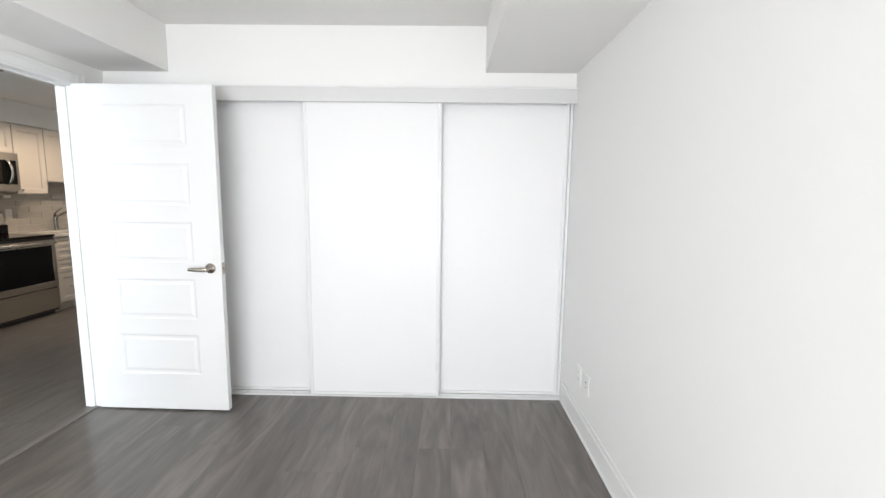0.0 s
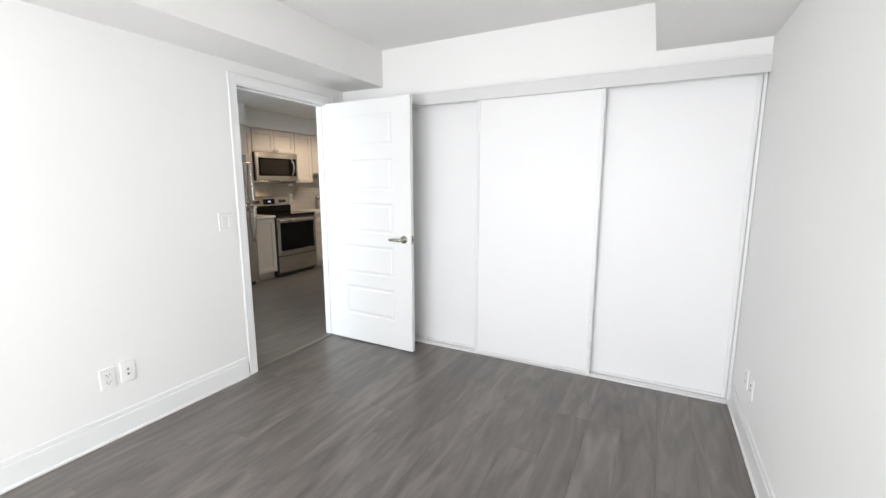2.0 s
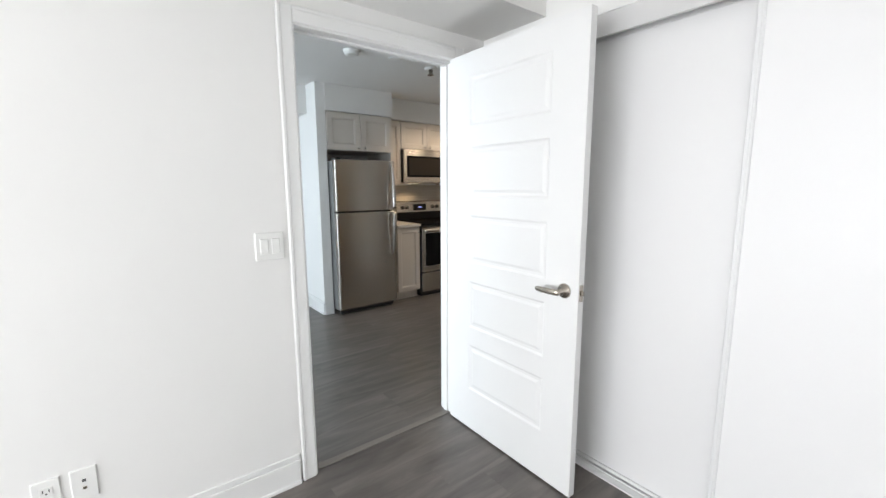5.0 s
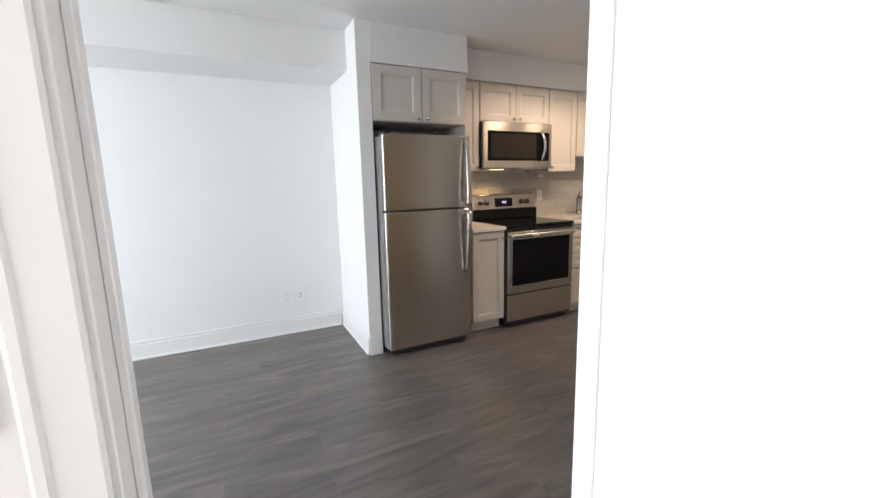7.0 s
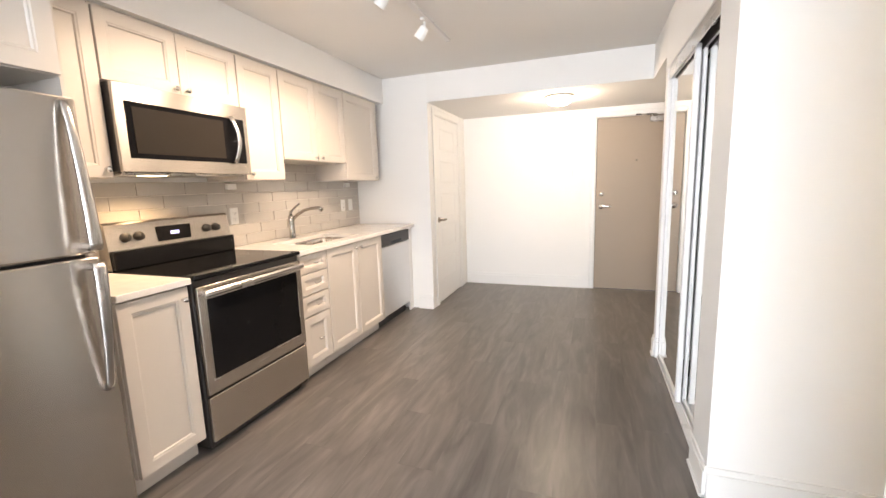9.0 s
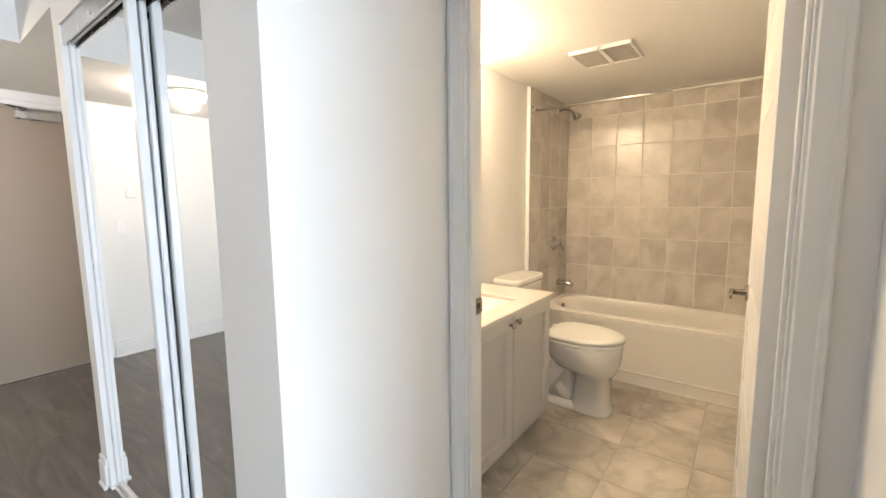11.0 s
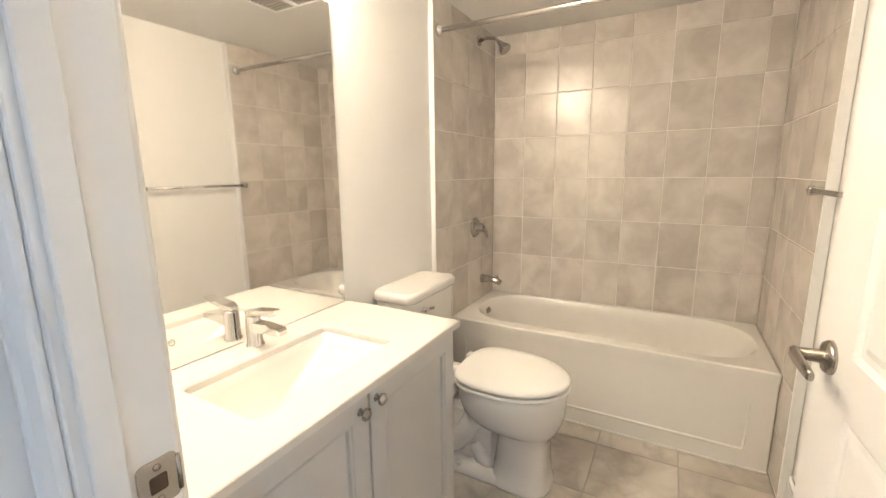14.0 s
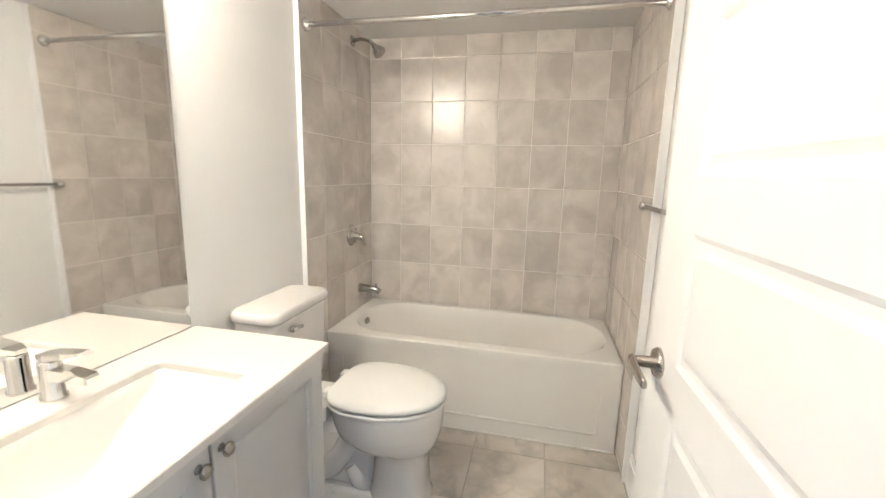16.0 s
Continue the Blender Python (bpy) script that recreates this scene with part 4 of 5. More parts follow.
part("door_handle", bm, STEEL_H, md, "curved polished steel handle")
part("underside", boxes((0.02, 0.75, 0.03, 0.36, 0.0, 0.012), bevel=0.002), STEEL_H, mw)
part("lamp_lens", boxes((0.17, 0.29, 0.09, 0.15, -0.002, 0.001)), HOODLENS, mw, "small lit cooktop lamp lens")

# dishwasher
dw = thing("dishwasher", pose(-4.432, 6.034, 0, 0, 0, 90), "stainless dishwasher with a dark control strip", "dishwasher")
part("tub_body", boxes((0.004, 0.606, 0.030, 0.58, 0.10, 0.880), bevel=0.002), BLACKP, dw)
# paler than the other steel fronts: a bright reflection put into the base colour
part("door_panel", slab(0.004, 0.606, 0.105, 0.755, -0.016, 0.029), material("steel_painted_reflection", (0.78, 0.78, 0.78), 0.42, metal=1.0, tone=0.04, scale=1.5, grain=70, stretch=(1, 1, 25), bump=0.01), dw)
cp = part("control_panel", slab(0.004, 0.606, 0.762, 0.872, -0.020, 0.029), BLACKP, dw, "dark grey control strip")
part("pocket_handle", boxes((0.20, 0.42, -0.0225, -0.018, 0.772, 0.800), bevel=0.004), BLACKG, cp)
part("toe_panel", boxes((0.01, 0.60, 0.05, 0.07, 0.0, 0.10)), BLACKP, dw)
solo("filler_strip", boxes((-4.445, -4.428, 6.644, 6.738, 0.0, 0.884), bevel=0.001), WALL, "white filler strip between dishwasher and wall", "cabinet panel")

for oy, oz in ((5.03, 1.135), (6.42, 1.135), (6.56, 1.135)):
    outlet(pose(-5.040, oy, oz, 0, 0, 90), "power" if oy < 6.5 else "plain", "white wall plate on the tiled backsplash")
for oy in (5.02, 6.50):
    solo("junction_box", boxes((-5.040, -5.015, oy - 0.04, oy + 0.04, 1.322, 1.362), bevel=0.004), PLASTIC, "small white box below the upper cabinet", "junction box", "undercabinet boxes")

# ceiling fittings
track = thing("track_light", pose(-3.68, 5.13, 2.40), "white ceiling track with three spotlights", "track light")
part("rail", boxes((-0.018, 0.018, -0.78, 0.78, -0.022, 0.0), bevel=0.003), ALU_W, track)
part("feed_box", boxes((-0.045, 0.045, -0.10, 0.02, -0.026, 0.0), bevel=0.004), PLASTIC, track)
for sy in (-0.67, -0.24, 0.30):
    bm = bmesh.new()
    box(bm, -0.014, 0.014, sy - 0.04, sy + 0.04, -0.040, -0.022, 0.003)
    tube(bm, [(0, sy, -0.038), (0, sy, -0.085)], 0.008, 10)
    sp = part("spotlight", bm, PLASTIC, track)
    bm = bmesh.new()
    aim = Matrix.Translation((0.006, sy, -0.070)) @ Matrix.Rotation(radians(-142), 4, "Y")
    lathe(bm, [(0.0, 0.0), (0.024, 0.002), (0.030, 0.012), (0.034, 0.085), (0.032, 0.086), (0.028, 0.060), (0.0, 0.055)], aim, 20)
    shade = part("shade", bm, PLASTIC, sp, "white cylindrical lamp shade")
    bm = bmesh.new()
    lathe(bm, [(0.0, 0.064), (0.026, 0.064), (0.026, 0.067), (0.0, 0.069)], aim, 18)
    part("lens", bm, SPOTLENS, shade, "lit spotlight lens")
for dx, dy, rr, hh in ((-3.36, 2.78, 0.062, 0.036), (-3.34, 3.15, 0.048, 0.010)):
    bm = bmesh.new()
    lathe(bm, [(0.0, 0.0), (rr, 0.0), (rr, -hh * 0.4), (rr * 0.8, -hh), (rr * 0.45, -hh * 1.05), (0.0, -hh * 0.9)], pose(dx, dy, 2.40), 28)
    solo("smoke_detector" if hh > 0.02 else "blank_cover", bm, PLASTIC, "round white smoke detector on the ceiling" if hh > 0.02 else "flat round white cover plate on the ceiling",
         "detector" if hh > 0.02 else "cover plate")
spk = thing("sprinkler_head", pose(-3.40, 3.56, 2.40), "white ceiling fire sprinkler with a round escutcheon", "sprinkler")
bm = bmesh.new()
lathe(bm, [(0.0, 0.0), (0.055, 0.0), (0.055, -0.006), (0.030, -0.014), (0.0, -0.014)], None, 24)
part("escutcheon", bm, PLASTIC, spk)
bm = bmesh.new()
lathe(bm, [(0.0, -0.012), (0.020, -0.014), (0.016, -0.05), (0.030, -0.056), (0.030, -0.062), (0.0, -0.064)], None, 18)
part("head", bm, NICKEL, spk)

# ---- hall ----
dome = thing("ceiling_dome_light", pose(-2.95, 7.10, 2.13), "lit round dome ceiling light with warm glass", "ceiling light")
bm = bmesh.new()
lathe(bm, [(0.0, 0.0), (0.135, 0.0), (0.135, -0.014), (0.126, -0.018), (0.0, -0.018)], None, 36)
part("base", bm, PLASTIC, dome)
bm = bmesh.new()
lathe(bm, [(0.126, -0.018), (0.125, -0.030), (0.108, -0.060), (0.075, -0.080), (0.03, -0.089), (0.0, -0.090)], None, 36)
part("glass", bm, LAMPGLASS, dome, "glowing frosted glass bowl")

mc = thing("mirror_closet", pose(-2.165, 5.995, 0, 0, 0, -90), "sliding mirrored closet doors in white metal frames", "closet")
# local x runs along the wall, local y into the closet, front towards the hall
part("bottom_track", boxes((0.0, 1.22, 0.012, 0.095, 0.0, 0.008), (0.0, 1.22, 0.012, 0.016, 0.008, 0.020), (0.0, 1.22, 0.050, 0.054, 0.008, 0.020), bevel=0.001), ALU_W, mc)
part("top_track", boxes((0.0, 1.22, 0.005, 0.100, 1.995, 2.034), (0.0, 1.22, 0.005, 0.012, 1.955, 1.995), bevel=0.001), STEEL_H, mc, "satin metal top track")
# dark strip whose colour stands in for the shade under the top track
part("track_painted_shade", boxes((0.0, 1.22, 0.050, 0.056, 1.955, 1.995)), DARKGAP, mc)


def mirror_door(x0, x1, y):
    d = part("door_frame", boxes((x0, x0 + 0.030, y - 0.006, y + 0.024, 0.012, 1.985), (x1 - 0.030, x1, y - 0.006, y + 0.024, 0.012, 1.985),
                                 (x0 + 0.030, x1 - 0.030, y - 0.002, y + 0.020, 0.012, 0.040), (x0 + 0.030, x1 - 0.030, y - 0.002, y + 0.020, 1.960, 1.985), bevel=0.004), ALU_W, mc)
    part("mirror", boxes((x0 + 0.030, x1 - 0.030, y + 0.004, y + 0.010, 0.040, 1.960)), MIRROR, d, "clear mirror pane")


mirror_door(0.004, 0.690, 0.026)
mirror_door(0.650, 1.216, 0.066)
structure("wall_closet_lining", WALL, "plain inside of the hall closet", "wall", (-1.56, -1.502, 4.625, 5.995, 0, 2.39))
solo("thermostat", boxes((-2.93, -2.85, 7.985, 8.004, 1.36, 1.44), bevel=0.005), PLASTIC, "small square white thermostat on the hall wall", "thermostat")
outlet(pose(-2.80, 8.0045, 1.12), "plain", "white wall plate beside the entry door")

# ---- bathroom ----
van = thing("bathroom_vanity", pose(-1.400, 4.600, 0), "grey painted two-door vanity cabinet", "vanity")
part("body", boxes(*carcass(0.930, 0.450, 0.10, 0.768), bevel=0.001), VANITYP, van)
part("toe_kick", boxes((0.0, 0.930, 0.06, 0.450, 0.0, 0.10)), VANITYP, van)
for x0, x1, kx in ((0.020, 0.477, 0.446), (0.484, 0.926, 0.508)):
    d = part("door", front(bmesh.new(), x0, x1, 0.105, 0.763, stile=0.058), VANITYP, van)
    knob(d, kx, 0.728 if x0 > 0.1 else 0.721, mat=NICKEL, r=0.0155)
bm = bmesh.new()
vc = (-0.9315, 4.8055, 0.4745, 0.2455)
loft(bm, [rounded(-0.93, 4.80, 0.769, 0.230, 0.134, 0.02), rounded(vc[0], vc[1], 0.769, vc[2], vc[3], 0.003), rounded(vc[0], vc[1], 0.788, vc[2], vc[3], 0.003),
          rounded(vc[0], vc[1], 0.791, vc[2] - 0.003, vc[3] - 0.003, 0.003), rounded(-0.93, 4.80, 0.791, 0.234, 0.138, 0.022), rounded(-0.93, 4.80, 0.787, 0.230, 0.134, 0.02),
          rounded(-0.93, 4.80, 0.769, 0.230, 0.134, 0.02)], False, False, False)
bmesh.ops.remove_doubles(bm, verts=bm.verts, dist=1e-5)
solo("countertop", bm, VANITYTOP, "white cultured marble vanity top", "countertop")
bs = thing("bathroom_sink", pose(-0.93, 4.80, 0.62), "white rectangular basin with sloping sides", "sink")
bm = bmesh.new()
loft(bm, [rounded(0, 0, 0.148, 0.245, 0.147, 0.03), rounded(0, 0, 0.148, 0.2295, 0.1335, 0.02), rounded(-0.002, 0, 0.120, 0.226, 0.131, 0.022), rounded(-0.045, 0.005, 0.05, 0.150, 0.115, 0.03),
          rounded(-0.055, 0.012, 0.020, 0.11, 0.09, 0.04), rounded(-0.05, 0.02, 0.012, 0.05, 0.05, 0.045)], False, True)
part("basin", bm, PORCELAIN, bs)
bm = bmesh.new()
lathe(bm, [(0.0, 0.0), (0.024, 0.0), (0.024, 0.004), (0.018, 0.007), (0.0, 0.008)], pose(-0.05, 0.02, 0.012), 18)
part("drain", bm, CHROME, bs)
bm = bmesh.new()
lathe(bm, [(0.0, 0.0), (0.013, 0.0), (0.012, 0.003), (0.007, 0.003), (0.006, 0.001), (0.0, 0.001)], Matrix.Translation((0.0, -0.126, 0.10)) @ Matrix.Rotation(radians(-80), 4, "X"), 16)
part("overflow", bm, CHROME, bs)
bf = thing("bathroom_faucet", pose(-0.914, 4.995, 0.791), "chrome single-lever basin faucet", "faucet")
bm = bmesh.new()
lathe(bm, [(0.0, 0), (0.026, 0), (0.026, 0.006), (0.022, 0.010), (0.022, 0.085), (0.020, 0.092), (0.0, 0.093)], None, 22)
part("body", bm, CHROME, bf)
bm = bmesh.new()
loft(bm, [[(dx * w, y, z + dz * hgt) for dx, dz in ((-1, -1), (1, -1), (1, 1), (-1, 1))] for y, z, w, hgt in
          ((-0.005, 0.060, 0.018, 0.016), (-0.06, 0.064, 0.017, 0.012), (-0.115, 0.062, 0.016, 0.009), (-0.122, 0.060, 0.013, 0.006))], smooth=False)
part("spout", bm, CHROME, bf)
bm = bmesh.new()
loft(bm, [[(dx * w, y, z + dz * hgt) for dx, dz in ((-1, -1), (1, -1), (1, 1), (-1, 1))] for y, z, w, hgt in
          ((0.020, 0.100, 0.012, 0.005), (-0.01, 0.103, 0.020, 0.008), (-0.06, 0.112, 0.018, 0.006), (-0.105, 0.120, 0.013, 0.003))], smooth=False)
part("lever", bm, CHROME, bf)
solo("bathroom_mirror", boxes((-1.402, -0.478, 5.045, 5.051, 0.794, 1.850), bevel=0.001), MIRROR, "large frameless mirror above the vanity", "mirror")
vl = thing("vanity_light", pose(-0.96, 5.052, 2.03), "lit three-shade vanity light bar above the mirror", "wall light")
part("back_bar", boxes((-0.32, 0.32, -0.028, 0.0, 0.0, 0.050), bevel=0.004), CHROME, vl)
for sx in (-0.24, 0.0, 0.24):
    bm = bmesh.new()
    lathe(bm, [(0.018, 0.035), (0.026, 0.028), (0.046, 0.0), (0.052, -0.028), (0.050, -0.030), (0.044, -0.002), (0.024, 0.026), (0.018, 0.035)], pose(sx, -0.112, 0.03), 24)
    sh = part("shade", bm, BULBGLASS, vl, "glowing opal glass shade")
    bm = bmesh.new()
    tube(bm, [(sx, -0.02, 0.03), (sx, -0.07, 0.055), (sx, -0.112, 0.062)], 0.009, 10)
    part("arm", bm, FITTING, sh)

# toilet
tl = thing("toilet", pose(-0.118, 4.79, 0) @ Matrix.Diagonal((1, 1, 1.035, 1)), "white two-piece elongated toilet with closed lid", "toilet")


def oval(cy, z, hx, hf, hb, n=36, sq=1.0, back=None):
    """Egg-shaped loop: hf towards the front, hb towards the wall."""
    out = []
    for k in range(n):
        a = 2 * math.pi * k / n
        c, s = math.cos(a), math.sin(a)
        e = back if back and s > 0 else sq
        c = math.copysign(abs(c) ** e, c)
        s = math.copysign(abs(s) ** e, s)
        out.append((hx * c, cy + (hb if s > 0 else hf) * s, z))
    return out


bm = bmesh.new()
loft(bm, [oval(-0.35, 0.0, 0.118, 0.130, 0.130, sq=0.70), oval(-0.35, 0.012, 0.120, 0.132, 0.132, sq=0.70), oval(-0.35, 0.030, 0.110, 0.121, 0.120, sq=0.66),
          oval(-0.354, 0.10, 0.102, 0.113, 0.108, sq=0.66), oval(-0.354, 0.19, 0.096, 0.109, 0.100, sq=0.68), oval(-0.352, 0.222, 0.098, 0.113, 0.104, sq=0.75),
          oval(-0.34, 0.240, 0.118, 0.150, 0.145, sq=0.9), oval(-0.305, 0.262, 0.148, 0.198, 0.185), oval(-0.285, 0.295, 0.170, 0.229, 0.20), oval(-0.275, 0.335, 0.181, 0.247, 0.20),
          oval(-0.27, 0.370, 0.185, 0.254, 0.20), oval(-0.27, 0.405, 0.187, 0.257, 0.20), oval(-0.27, 0.421, 0.182, 0.250, 0.195)])
part("bowl", bm, PORCELAIN, tl)
bm = bmesh.new()
for s in (-1, 1):
    tube(bm, [(s * 0.038, 0.06, 0.06), (s * 0.042, -0.01, 0.075), (s * 0.048, -0.07, 0.115), (s * 0.050, -0.12, 0.175), (s * 0.048, -0.15, 0.235), (s * 0.040, -0.16, 0.29)],
         [0.046, 0.050, 0.050, 0.046, 0.046, 0.044], 18)
    tube(bm, [(s * 0.040, -0.23, 0.045), (s * 0.046, -0.19, 0.075), (s * 0.048, -0.155, 0.13)], [0.040, 0.040, 0.030], 14)
box(bm, -0.10, 0.10, -0.06, 0.25, 0.285, 0.40, 0.03)
box(bm, -0.062, 0.062, -0.26, 0.10, 0.03, 0.29, 0.025)
part("trapway", bm, PORCELAIN, tl)
bm = bmesh.new()
loft(bm, [rounded(0, -0.085, 0.0, 0.110, 0.235, 0.05), rounded(0, -0.085, 0.012, 0.111, 0.236, 0.05), rounded(0, -0.085, 0.034, 0.098, 0.225, 0.05), rounded(0, -0.085, 0.050, 0.080, 0.205, 0.05)])
part("foot", bm, PORCELAIN, tl)
bm = bmesh.new()
loft(bm, [oval(-0.27, 0.421, 0.184, 0.256, 0.180, back=0.62), oval(-0.27, 0.425, 0.192, 0.264, 0.186, back=0.62), oval(-0.27, 0.432, 0.193, 0.265, 0.187, back=0.62),
          oval(-0.27, 0.435, 0.187, 0.259, 0.183, back=0.62)])
part("seat", bm, PLASTIC, tl)
bm = bmesh.new()
loft(bm, [oval(-0.27, 0.4425, 0.150, 0.220, 0.150, back=0.62), oval(-0.27, 0.4425, 0.189, 0.261, 0.184, back=0.62), oval(-0.27, 0.446, 0.192, 0.264, 0.187, back=0.62),
          oval(-0.27, 0.457, 0.192, 0.264, 0.187, back=0.62), oval(-0.27, 0.464, 0.183, 0.254, 0.179, back=0.62), oval(-0.27, 0.467, 0.150, 0.215, 0.150, back=0.7), oval(-0.27, 0.469, 0.08, 0.12, 0.08)])
part("lid", bm, PLASTIC, tl)
for sx in (-0.075, 0.075):
    bm = bmesh.new()
    box(bm, sx - 0.022, sx + 0.022, -0.098, -0.060, 0.421, 0.456, 0.006)
    part("hinge_post", bm, PLASTIC, tl)
bm = bmesh.new()
loft(bm, [rounded(0, 0.158, 0.395, 0.168, 0.078, 0.03), rounded(0, 0.158, 0.42, 0.182, 0.086, 0.035), rounded(0, 0.158, 0.71, 0.196, 0.093, 0.035), rounded(0, 0.158, 0.728, 0.196, 0.093, 0.035)])
tank = part("tank", bm, PORCELAIN, tl)
bm = bmesh.new()
loft(bm, [rounded(0, 0.156, 0.728, 0.203, 0.098, 0.04), rounded(0, 0.156, 0.734, 0.208, 0.103, 0.042), rounded(0, 0.156, 0.758, 0.208, 0.103, 0.042), rounded(0, 0.156, 0.769, 0.198, 0.093, 0.04)])
part("tank_lid", bm, PORCELAIN, tl)
bm = bmesh.new()
tube(bm, [(-0.10, 0.070, 0.685), (-0.10, 0.047, 0.685)], 0.011, 12)
tube(bm, [(-0.105, 0.050, 0.685), (-0.04, 0.048, 0.680)], [0.008, 0.006], 10)
part("flush_lever", bm, CHROME, tank, "chrome flush lever")
for sx in (-0.095, 0.095):
    bm = bmesh.new()
    lathe(bm, [(0.0, 0.0), (0.014, 0.0), (0.013, 0.012), (0.0, 0.018)], pose(sx * 0.94, -0.10, 0.030), 12)
    part("bolt_cap", bm, PLASTIC, tl)

# bathtub
tub = thing("bathtub", pose(0.370, 3.523, 0), "white alcove bathtub with a panelled apron", "bathtub")
L, Wd, H = 1.503, 0.628, 0.464
bm = bmesh.new()
ox, oy = Wd / 2, L / 2
loft(bm, [rounded(ox, oy, H - 0.045, ox, oy, 0.004, 10), rounded(ox, oy, H - 0.006, ox, oy, 0.004, 10), rounded(ox, oy, H, ox - 0.006, oy - 0.006, 0.006, 10),
          rounded(ox + 0.012, oy - 0.01, H, ox - 0.050, oy - 0.050, 0.230, 10)], False, False, False)
deep = [rounded(ox + 0.012, oy - 0.01 + 0.06 * s * s, H - 0.335 * s, ox - 0.050 - 0.010 * min(1, s * 12) - 0.055 * s - 0.05 * s ** 6, oy - 0.050 - 0.010 * min(1, s * 12) - 0.15 * s - 0.10 * s ** 6,
                0.230 - 0.10 * s, 10) for s in (0, 0.02, 0.06, 0.2, 0.4, 0.6, 0.8, 0.92, 0.98, 1.0)]
loft(bm, deep, False, True)
bmesh.ops.remove_doubles(bm, verts=bm.verts, dist=1e-5)
part("basin", bm, ACRYLIC, tub)
bm = bmesh.new()
box(bm, 0.009, 0.05, 0.0, L, 0.0, H - 0.045, 0.004)
ap = part("apron", bm, ACRYLIC, tub)
bm = bmesh.new()
tube(bm, [(0.009, 0.085, 0.335), (0.009, 0.088, 0.25), (0.009, 0.094, 0.096), (0.009, 0.102, 0.088), (0.009, L - 0.102, 0.088), (0.009, L - 0.094, 0.096), (0.009, L - 0.088, 0.25),
          (0.009, L - 0.085, 0.335)], [0.001, 0.0035, 0.005, 0.0065, 0.0065, 0.005, 0.0035, 0.001], 12)
box(bm, 0.002, 0.0085, 0.0, L, 0.0, 0.012, 0.003)
part("apron_ridge", bm, ACRYLIC, ap)
bm = bmesh.new()
lathe(bm, [(0.0, 0.0), (0.040, 0.0), (0.040, 0.006), (0.032, 0.012), (0.0, 0.013)], Matrix.Translation((0.33, L - 0.083, 0.395)) @ Matrix.Rotation(radians(97), 4, "X"), 24)
part("overflow_plate", bm, NICKEL, tub, "round satin overflow plate")
bm = bmesh.new()
lathe(bm, [(0.0, 0.0), (0.034, 0.0), (0.034, 0.003), (0.018, 0.006), (0.0, 0.006)], pose(0.33, L - 0.42, 0.130), 20)
part("drain", bm, NICKEL, tub)

# shower fittings
sv = thing("shower_valve", pose(0.690, 5.028, 0.940), "chrome shower valve with a small lever", "shower valve")
bm = bmesh.new()
lathe(bm, [(0.0, 0.0), (0.062, 0.0), (0.062, 0.004), (0.052, 0.014), (0.030, 0.022), (0.027, 0.055), (0.018, 0.062), (0.0, 0.064)], Matrix.Rotation(radians(90), 4, "X"), 28)
part("escutcheon", bm, FITTING, sv)
bm = bmesh.new()
tube(bm, [(0, -0.055, 0.0), (0.012, -0.066, -0.02), (0.018, -0.078, -0.060)], [0.015, 0.011, 0.008], 12)
part("lever", bm, FITTING, sv)
ts = thing("tub_spout", pose(0.800, 5.028, 0.590), "chrome tub spout above the bathtub", "tub spout")
bm = bmesh.new()
tube(bm, [(0, 0, 0), (0, -0.012, 0), (0, -0.05, 0.0), (0, -0.11, -0.006), (0, -0.135, -0.018)], [0.030, 0.027, 0.023, 0.022, 0.018], 16)
part("spout_body", bm, FITTING, ts)
bm = bmesh.new()
tube(bm, [(0, -0.11, 0.014), (0, -0.11, 0.034)], 0.006, 10)
part("diverter_pull", bm, FITTING, ts)
sh = thing("wall_shower", pose(0.740, 5.028, 2.030), "chrome shower head on a bent arm", "shower head")
bm = bmesh.new()
tube(bm, [(0, 0, 0.0), (0, -0.05, 0.010), (0, -0.10, 0.0), (0, -0.13, -0.030)], 0.010, 12)
part("arm", bm, FITTING, sh)
bm = bmesh.new()
lathe(bm, [(0.0, 0.0), (0.030, 0.0), (0.028, 0.005), (0.0, 0.008)], Matrix.Rotation(radians(90), 4, "X"), 20)
part("flange", bm, FITTING, sh)
bm = bmesh.new()
lathe(bm, [(0.0, 0.0), (0.014, 0.002), (0.016, 0.018), (0.034, 0.050), (0.036, 0.064), (0.030, 0.068), (0.0, 0.066)], Matrix.Translation((0, -0.125, -0.022)) @ Matrix.Rotation(radians(140), 4, "X"), 22)
part("head", bm, FITTING, sh)
rod = thing("shower_rod", pose(0.250, 3.521, 1.955), "straight chrome shower curtain rod", "shower rod")
bm = bmesh.new()
tube(bm, [(0, 0.002, 0), (0, 1.504, 0)], 0.0125, 16)
part("bar", bm, CHROME, rod)
for y, s in ((0.0, -1), (1.506, 1)):
    bm = bmesh.new()
    lathe(bm, [(0.0, 0.0), (0.028, 0.0), (0.026, 0.010), (0.015, 0.024), (0.0, 0.024)], Matrix.Translation((0, y, 0)) @ Matrix.Rotation(radians(90 * s), 4, "X"), 18)
    part("flange", bm, CHROME, rod)
tb = thing("towel_bar", pose(-0.10, 3.490, 1.205), "satin nickel towel bar on the wall", "towel bar")
bm = bmesh.new()
tube(bm, [(-0.325, 0.062, 0), (0.325, 0.062, 0)], 0.0085, 12)
part("bar", bm, STEEL_H, tb)
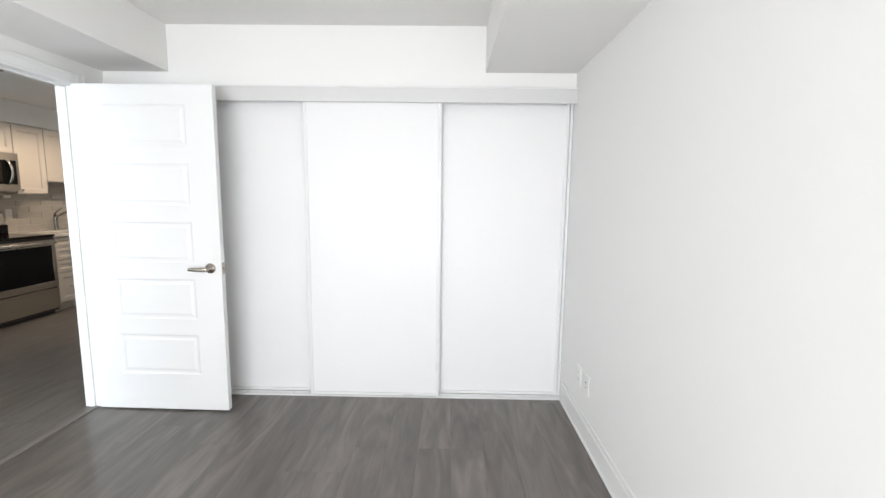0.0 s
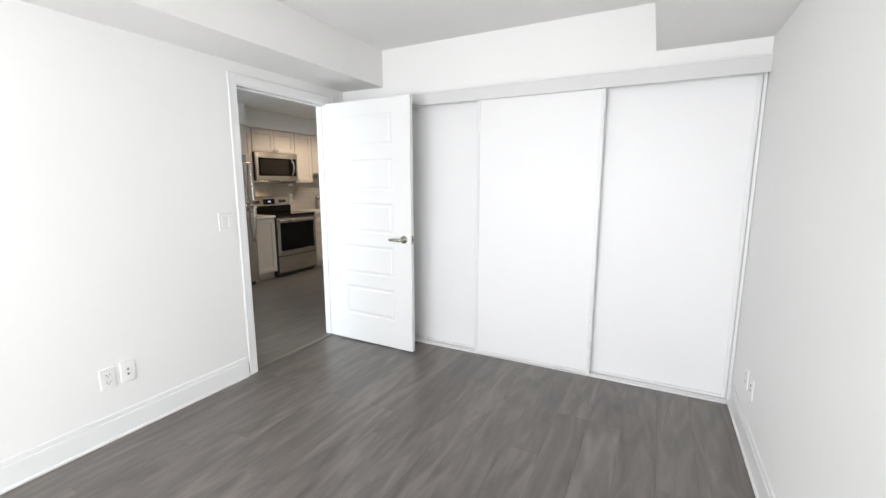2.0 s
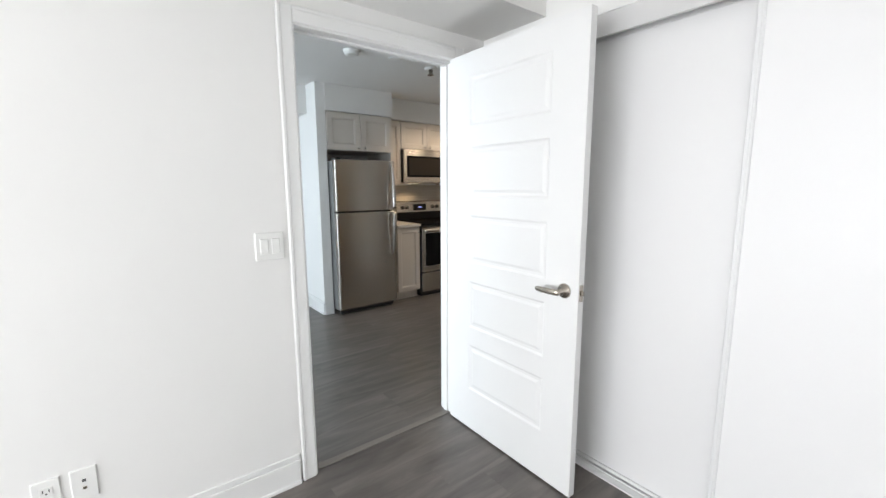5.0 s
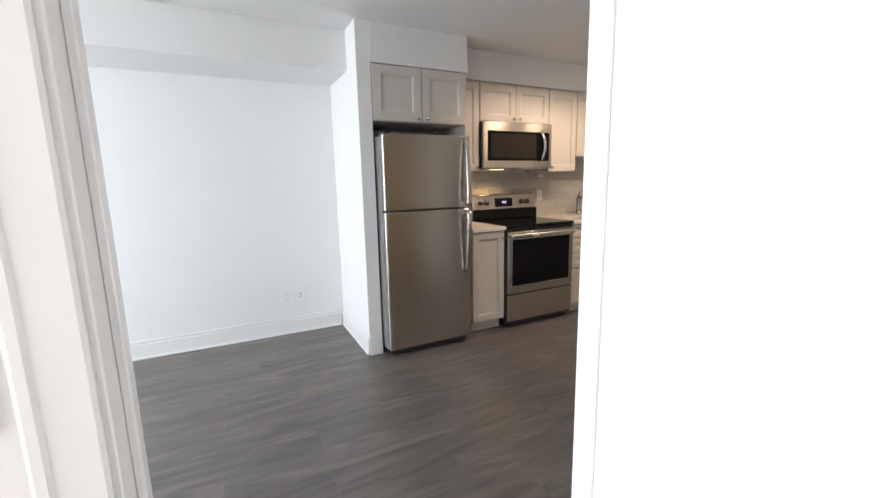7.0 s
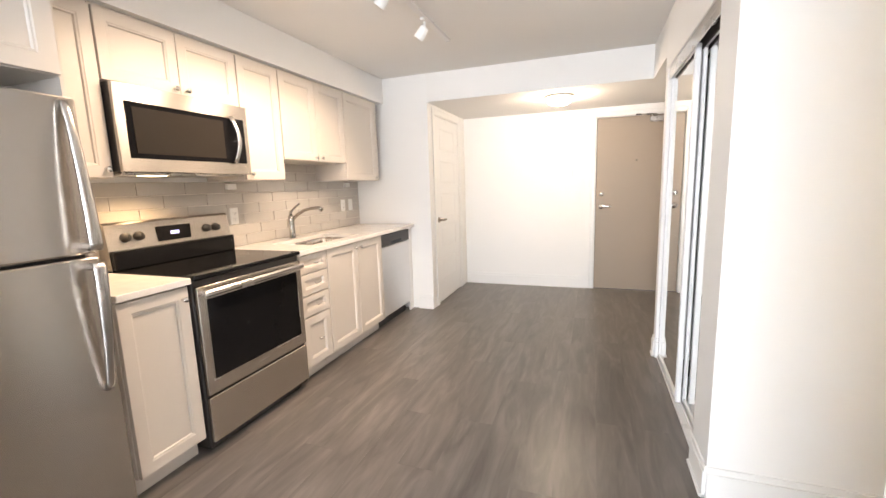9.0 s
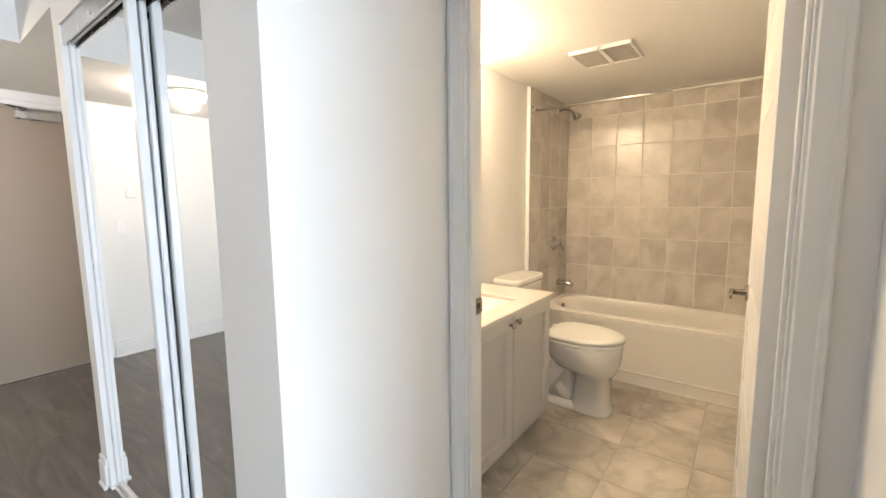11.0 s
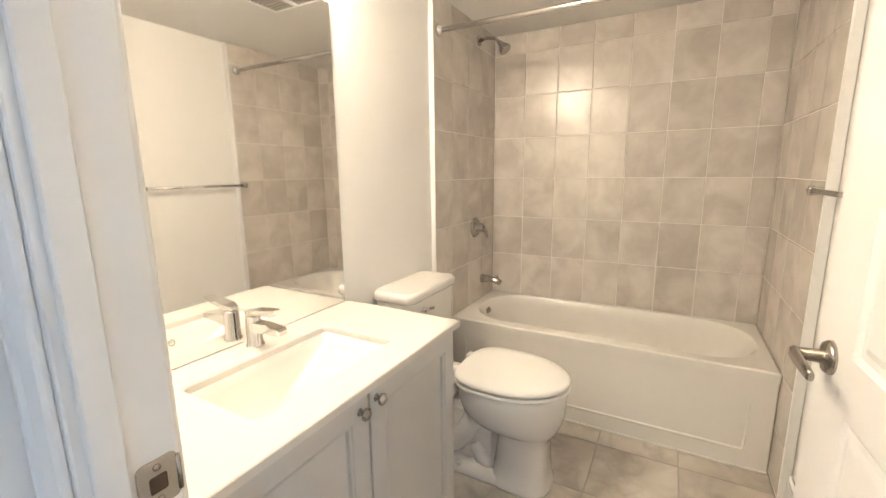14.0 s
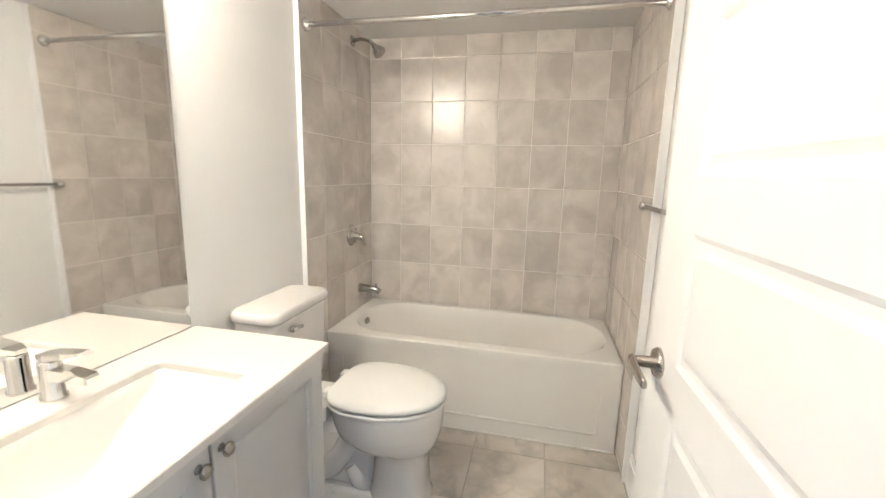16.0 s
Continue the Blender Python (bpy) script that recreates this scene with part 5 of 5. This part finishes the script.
for x in (-0.315, 0.315):
    bm = bmesh.new()
    lathe(bm, [(0.0, 0.0), (0.026, 0.0), (0.024, 0.006), (0.013, 0.014), (0.012, 0.045), (0.017, 0.055), (0.016, 0.072), (0.0, 0.078)], Matrix.Translation((x, 0, 0)) @ Matrix.Rotation(radians(-90), 4, "X"), 18)
    part("post", bm, STEEL_H, tb)
fan = thing("exhaust_fan", pose(-0.150, 4.405, 2.12), "white ceiling exhaust fan with two slatted grilles", "exhaust fan")
part("frame", boxes((-0.15, 0.15, -0.165, -0.150, -0.020, 0.0), (-0.15, 0.15, 0.150, 0.165, -0.020, 0.0), (-0.15, 0.15, -0.012, 0.012, -0.020, 0.0),
                    (-0.15, -0.135, -0.15, 0.15, -0.020, 0.0), (0.135, 0.15, -0.15, 0.15, -0.020, 0.0), bevel=0.003), PLASTIC, fan)
part("backing", boxes((-0.135, 0.135, -0.15, 0.15, -0.004, 0.0)), DARKGAP, fan, "dark fan housing")
for a, b in ((-0.150, -0.012), (0.012, 0.150)):
    for k in range(12):
        x = -0.128 + k * 0.0225
        part("slat", boxes((x, x + 0.012, a, b, -0.016, -0.008)), SLATS, fan)
solo("tile_edge_trim", boxes((0.195, 0.200, 5.024, 5.051, 0.0, 2.118), bevel=0.002), TRIM, "white vertical trim at the tile edge", "trim", kind="structure")
solo("tile_edge_trim", boxes((0.186, 0.200, 3.492, 3.524, 0.0, 2.118), bevel=0.002), TRIM, "white vertical trim at the tile edge", "trim", kind="structure")

# ---- pieces: floor planks, tiles ----
floor = thing("floor", pose(0, 0, 0), "grey-brown wood-look vinyl plank floor", "floor", kind="structure")
PL, PW, TH = 1.22, 0.1785, 0.0064
shared = {}
rng = random.Random(7)


def plank(x0, x1, y0, y1):
    w, l = round(x1 - x0, 3), round(y1 - y0, 3)
    if w < 0.02 or l < 0.03:
        return
    if (w, l) not in shared:
        shared[w, l] = mesh_of("plank", boxes((0.0001, w - 0.0001, 0.0001, l - 0.0001, -TH, 0.0), bevel=0.0003), FLOOR)
    piece("plank", shared[w, l], floor, (x0, y0, 0.0))


for rx0, rx1, ry0, ry1 in ((-5.26, -2.135, -1.75, 8.02), (-2.135, 0.97, -1.75, 3.06), (-2.135, -1.46, 3.40, 4.60), (-2.135, -1.46, 6.02, 8.02)):
    k = 0
    x = rx0
    while x < rx1 - 0.02:
        y = ry0 - rng.choice((0.0, 0.24, 0.41, 0.61, 0.80, 1.02)) * 0.97
        while y < ry1:
            plank(x, min(x + PW, rx1), max(y, ry0), min(y + PL, ry1))
            y += PL
        x += PW
        k += 1

bath_floor = solo("floor_bathroom", boxes((-1.46, 0.45, 3.49, 5.07, -0.0064, -0.0022)), FLOORGROUT, "beige stone-look ceramic tile bathroom floor", "floor", kind="structure")
for i in range(-5, 2):
    for j in range(-2, 5):
        x0, x1 = max(0.255 + (i - 1) * 0.345, -1.46), min(0.255 + i * 0.345, 0.42)
        y0, y1 = max(3.853 + (j - 1) * 0.337, 3.492), min(3.853 + j * 0.337, 5.068)
        if x1 - x0 > 0.02 and y1 - y0 > 0.012:
            piece("tile", mesh_of("tile", boxes((0.002, x1 - x0 - 0.002, 0.002, y1 - y0 - 0.002, -0.006, 0.0), bevel=0.0014), FLOORTILE), bath_floor, (x0, y0, 0))

TW = 0.2015
zs = [0.456] + [0.730 + 0.2535 * k for k in range(6)] + [2.119]


def tile_mesh(key, *b):
    if key not in shared:
        shared[key] = mesh_of("tile", boxes(b, bevel=0.0016), WALLTILE)
    return shared[key]


g = 0.0024
east = solo("tiling_east", boxes((1.004, 1.0105, 3.512, 5.038, 0.44, 2.119)), GROUT, "grey-beige stone-look tiles behind the tub", "wall tiling", kind="structure")
ys = [5.027 - TW * k for k in range(8)] + [3.521]
for a, b in zip(ys, ys[1:]):
    for z0, z1 in zip(zs, zs[1:]):
        w, h = round(a - b, 3), round(z1 - z0, 3)
        piece("tile", tile_mesh(("e", w, h), 0, 0.006, g, w - g, g, h - g), east, (1.000, b, z0))
xs = [0.9995 - TW * k for k in range(4)] + [0.2005]
for nm, yy, s in (("tiling_north", 5.028, 1), ("tiling_south", 3.5205, -1)):
    back = solo(nm, boxes((0.201, 1.003, yy + s * 0.004, yy + s * 0.0105, 0.0, 2.119)), GROUT, "grey-beige stone-look tiles beside the tub", "wall tiling", kind="structure")
    for i, (a, b) in enumerate(zip(xs, xs[1:])):
        for z0, z1 in zip([-0.20, 0.02, 0.223] + zs if i == 3 else zs, ([0.02, 0.223] + zs if i == 3 else zs[1:])):
            if z0 < 0:
                continue
            w, h = round(a - b, 3), round(z1 - z0, 3)
            piece("tile", tile_mesh((nm, w, h), g, w - g, 0, s * 0.006, g, h - g), back, (b, yy, z0))

splash = solo("backsplash", boxes((-5.0495, -5.0455, 3.795, 6.739, 0.9155, 1.376), (-5.0495, -5.0456, 5.21, 6.009, 1.376, 1.524)), GROUT,
              "glossy greige subway tile backsplash with pale joints", "backsplash", kind="structure")
TPW, TPH = 0.3015, 0.0765
for r in range(8):
    z0 = 0.9165 + r * TPH
    z1 = min(z0 + TPH, 1.3755 if r < 6 else 1.5235)
    lo, hi = (3.796, 6.738) if r < 6 else (5.211, 6.008)
    y = 3.62 + (r % 2) * TPW / 2
    while y < hi:
        a, b = max(y, lo), min(y + TPW, hi)
        if b - a > 0.02:
            w, h = round(b - a, 3), round(z1 - z0, 4)
            key = ("s", w, h)
            if key not in shared:
                shared[key] = mesh_of("tile", boxes((0, 0.0065, 0.0012, w - 0.0012, 0.0012, h - 0.0012), bevel=0.0018), SPLASH)
            piece("tile", shared[key], splash, (-5.0465, a, z0))
        y += TPW
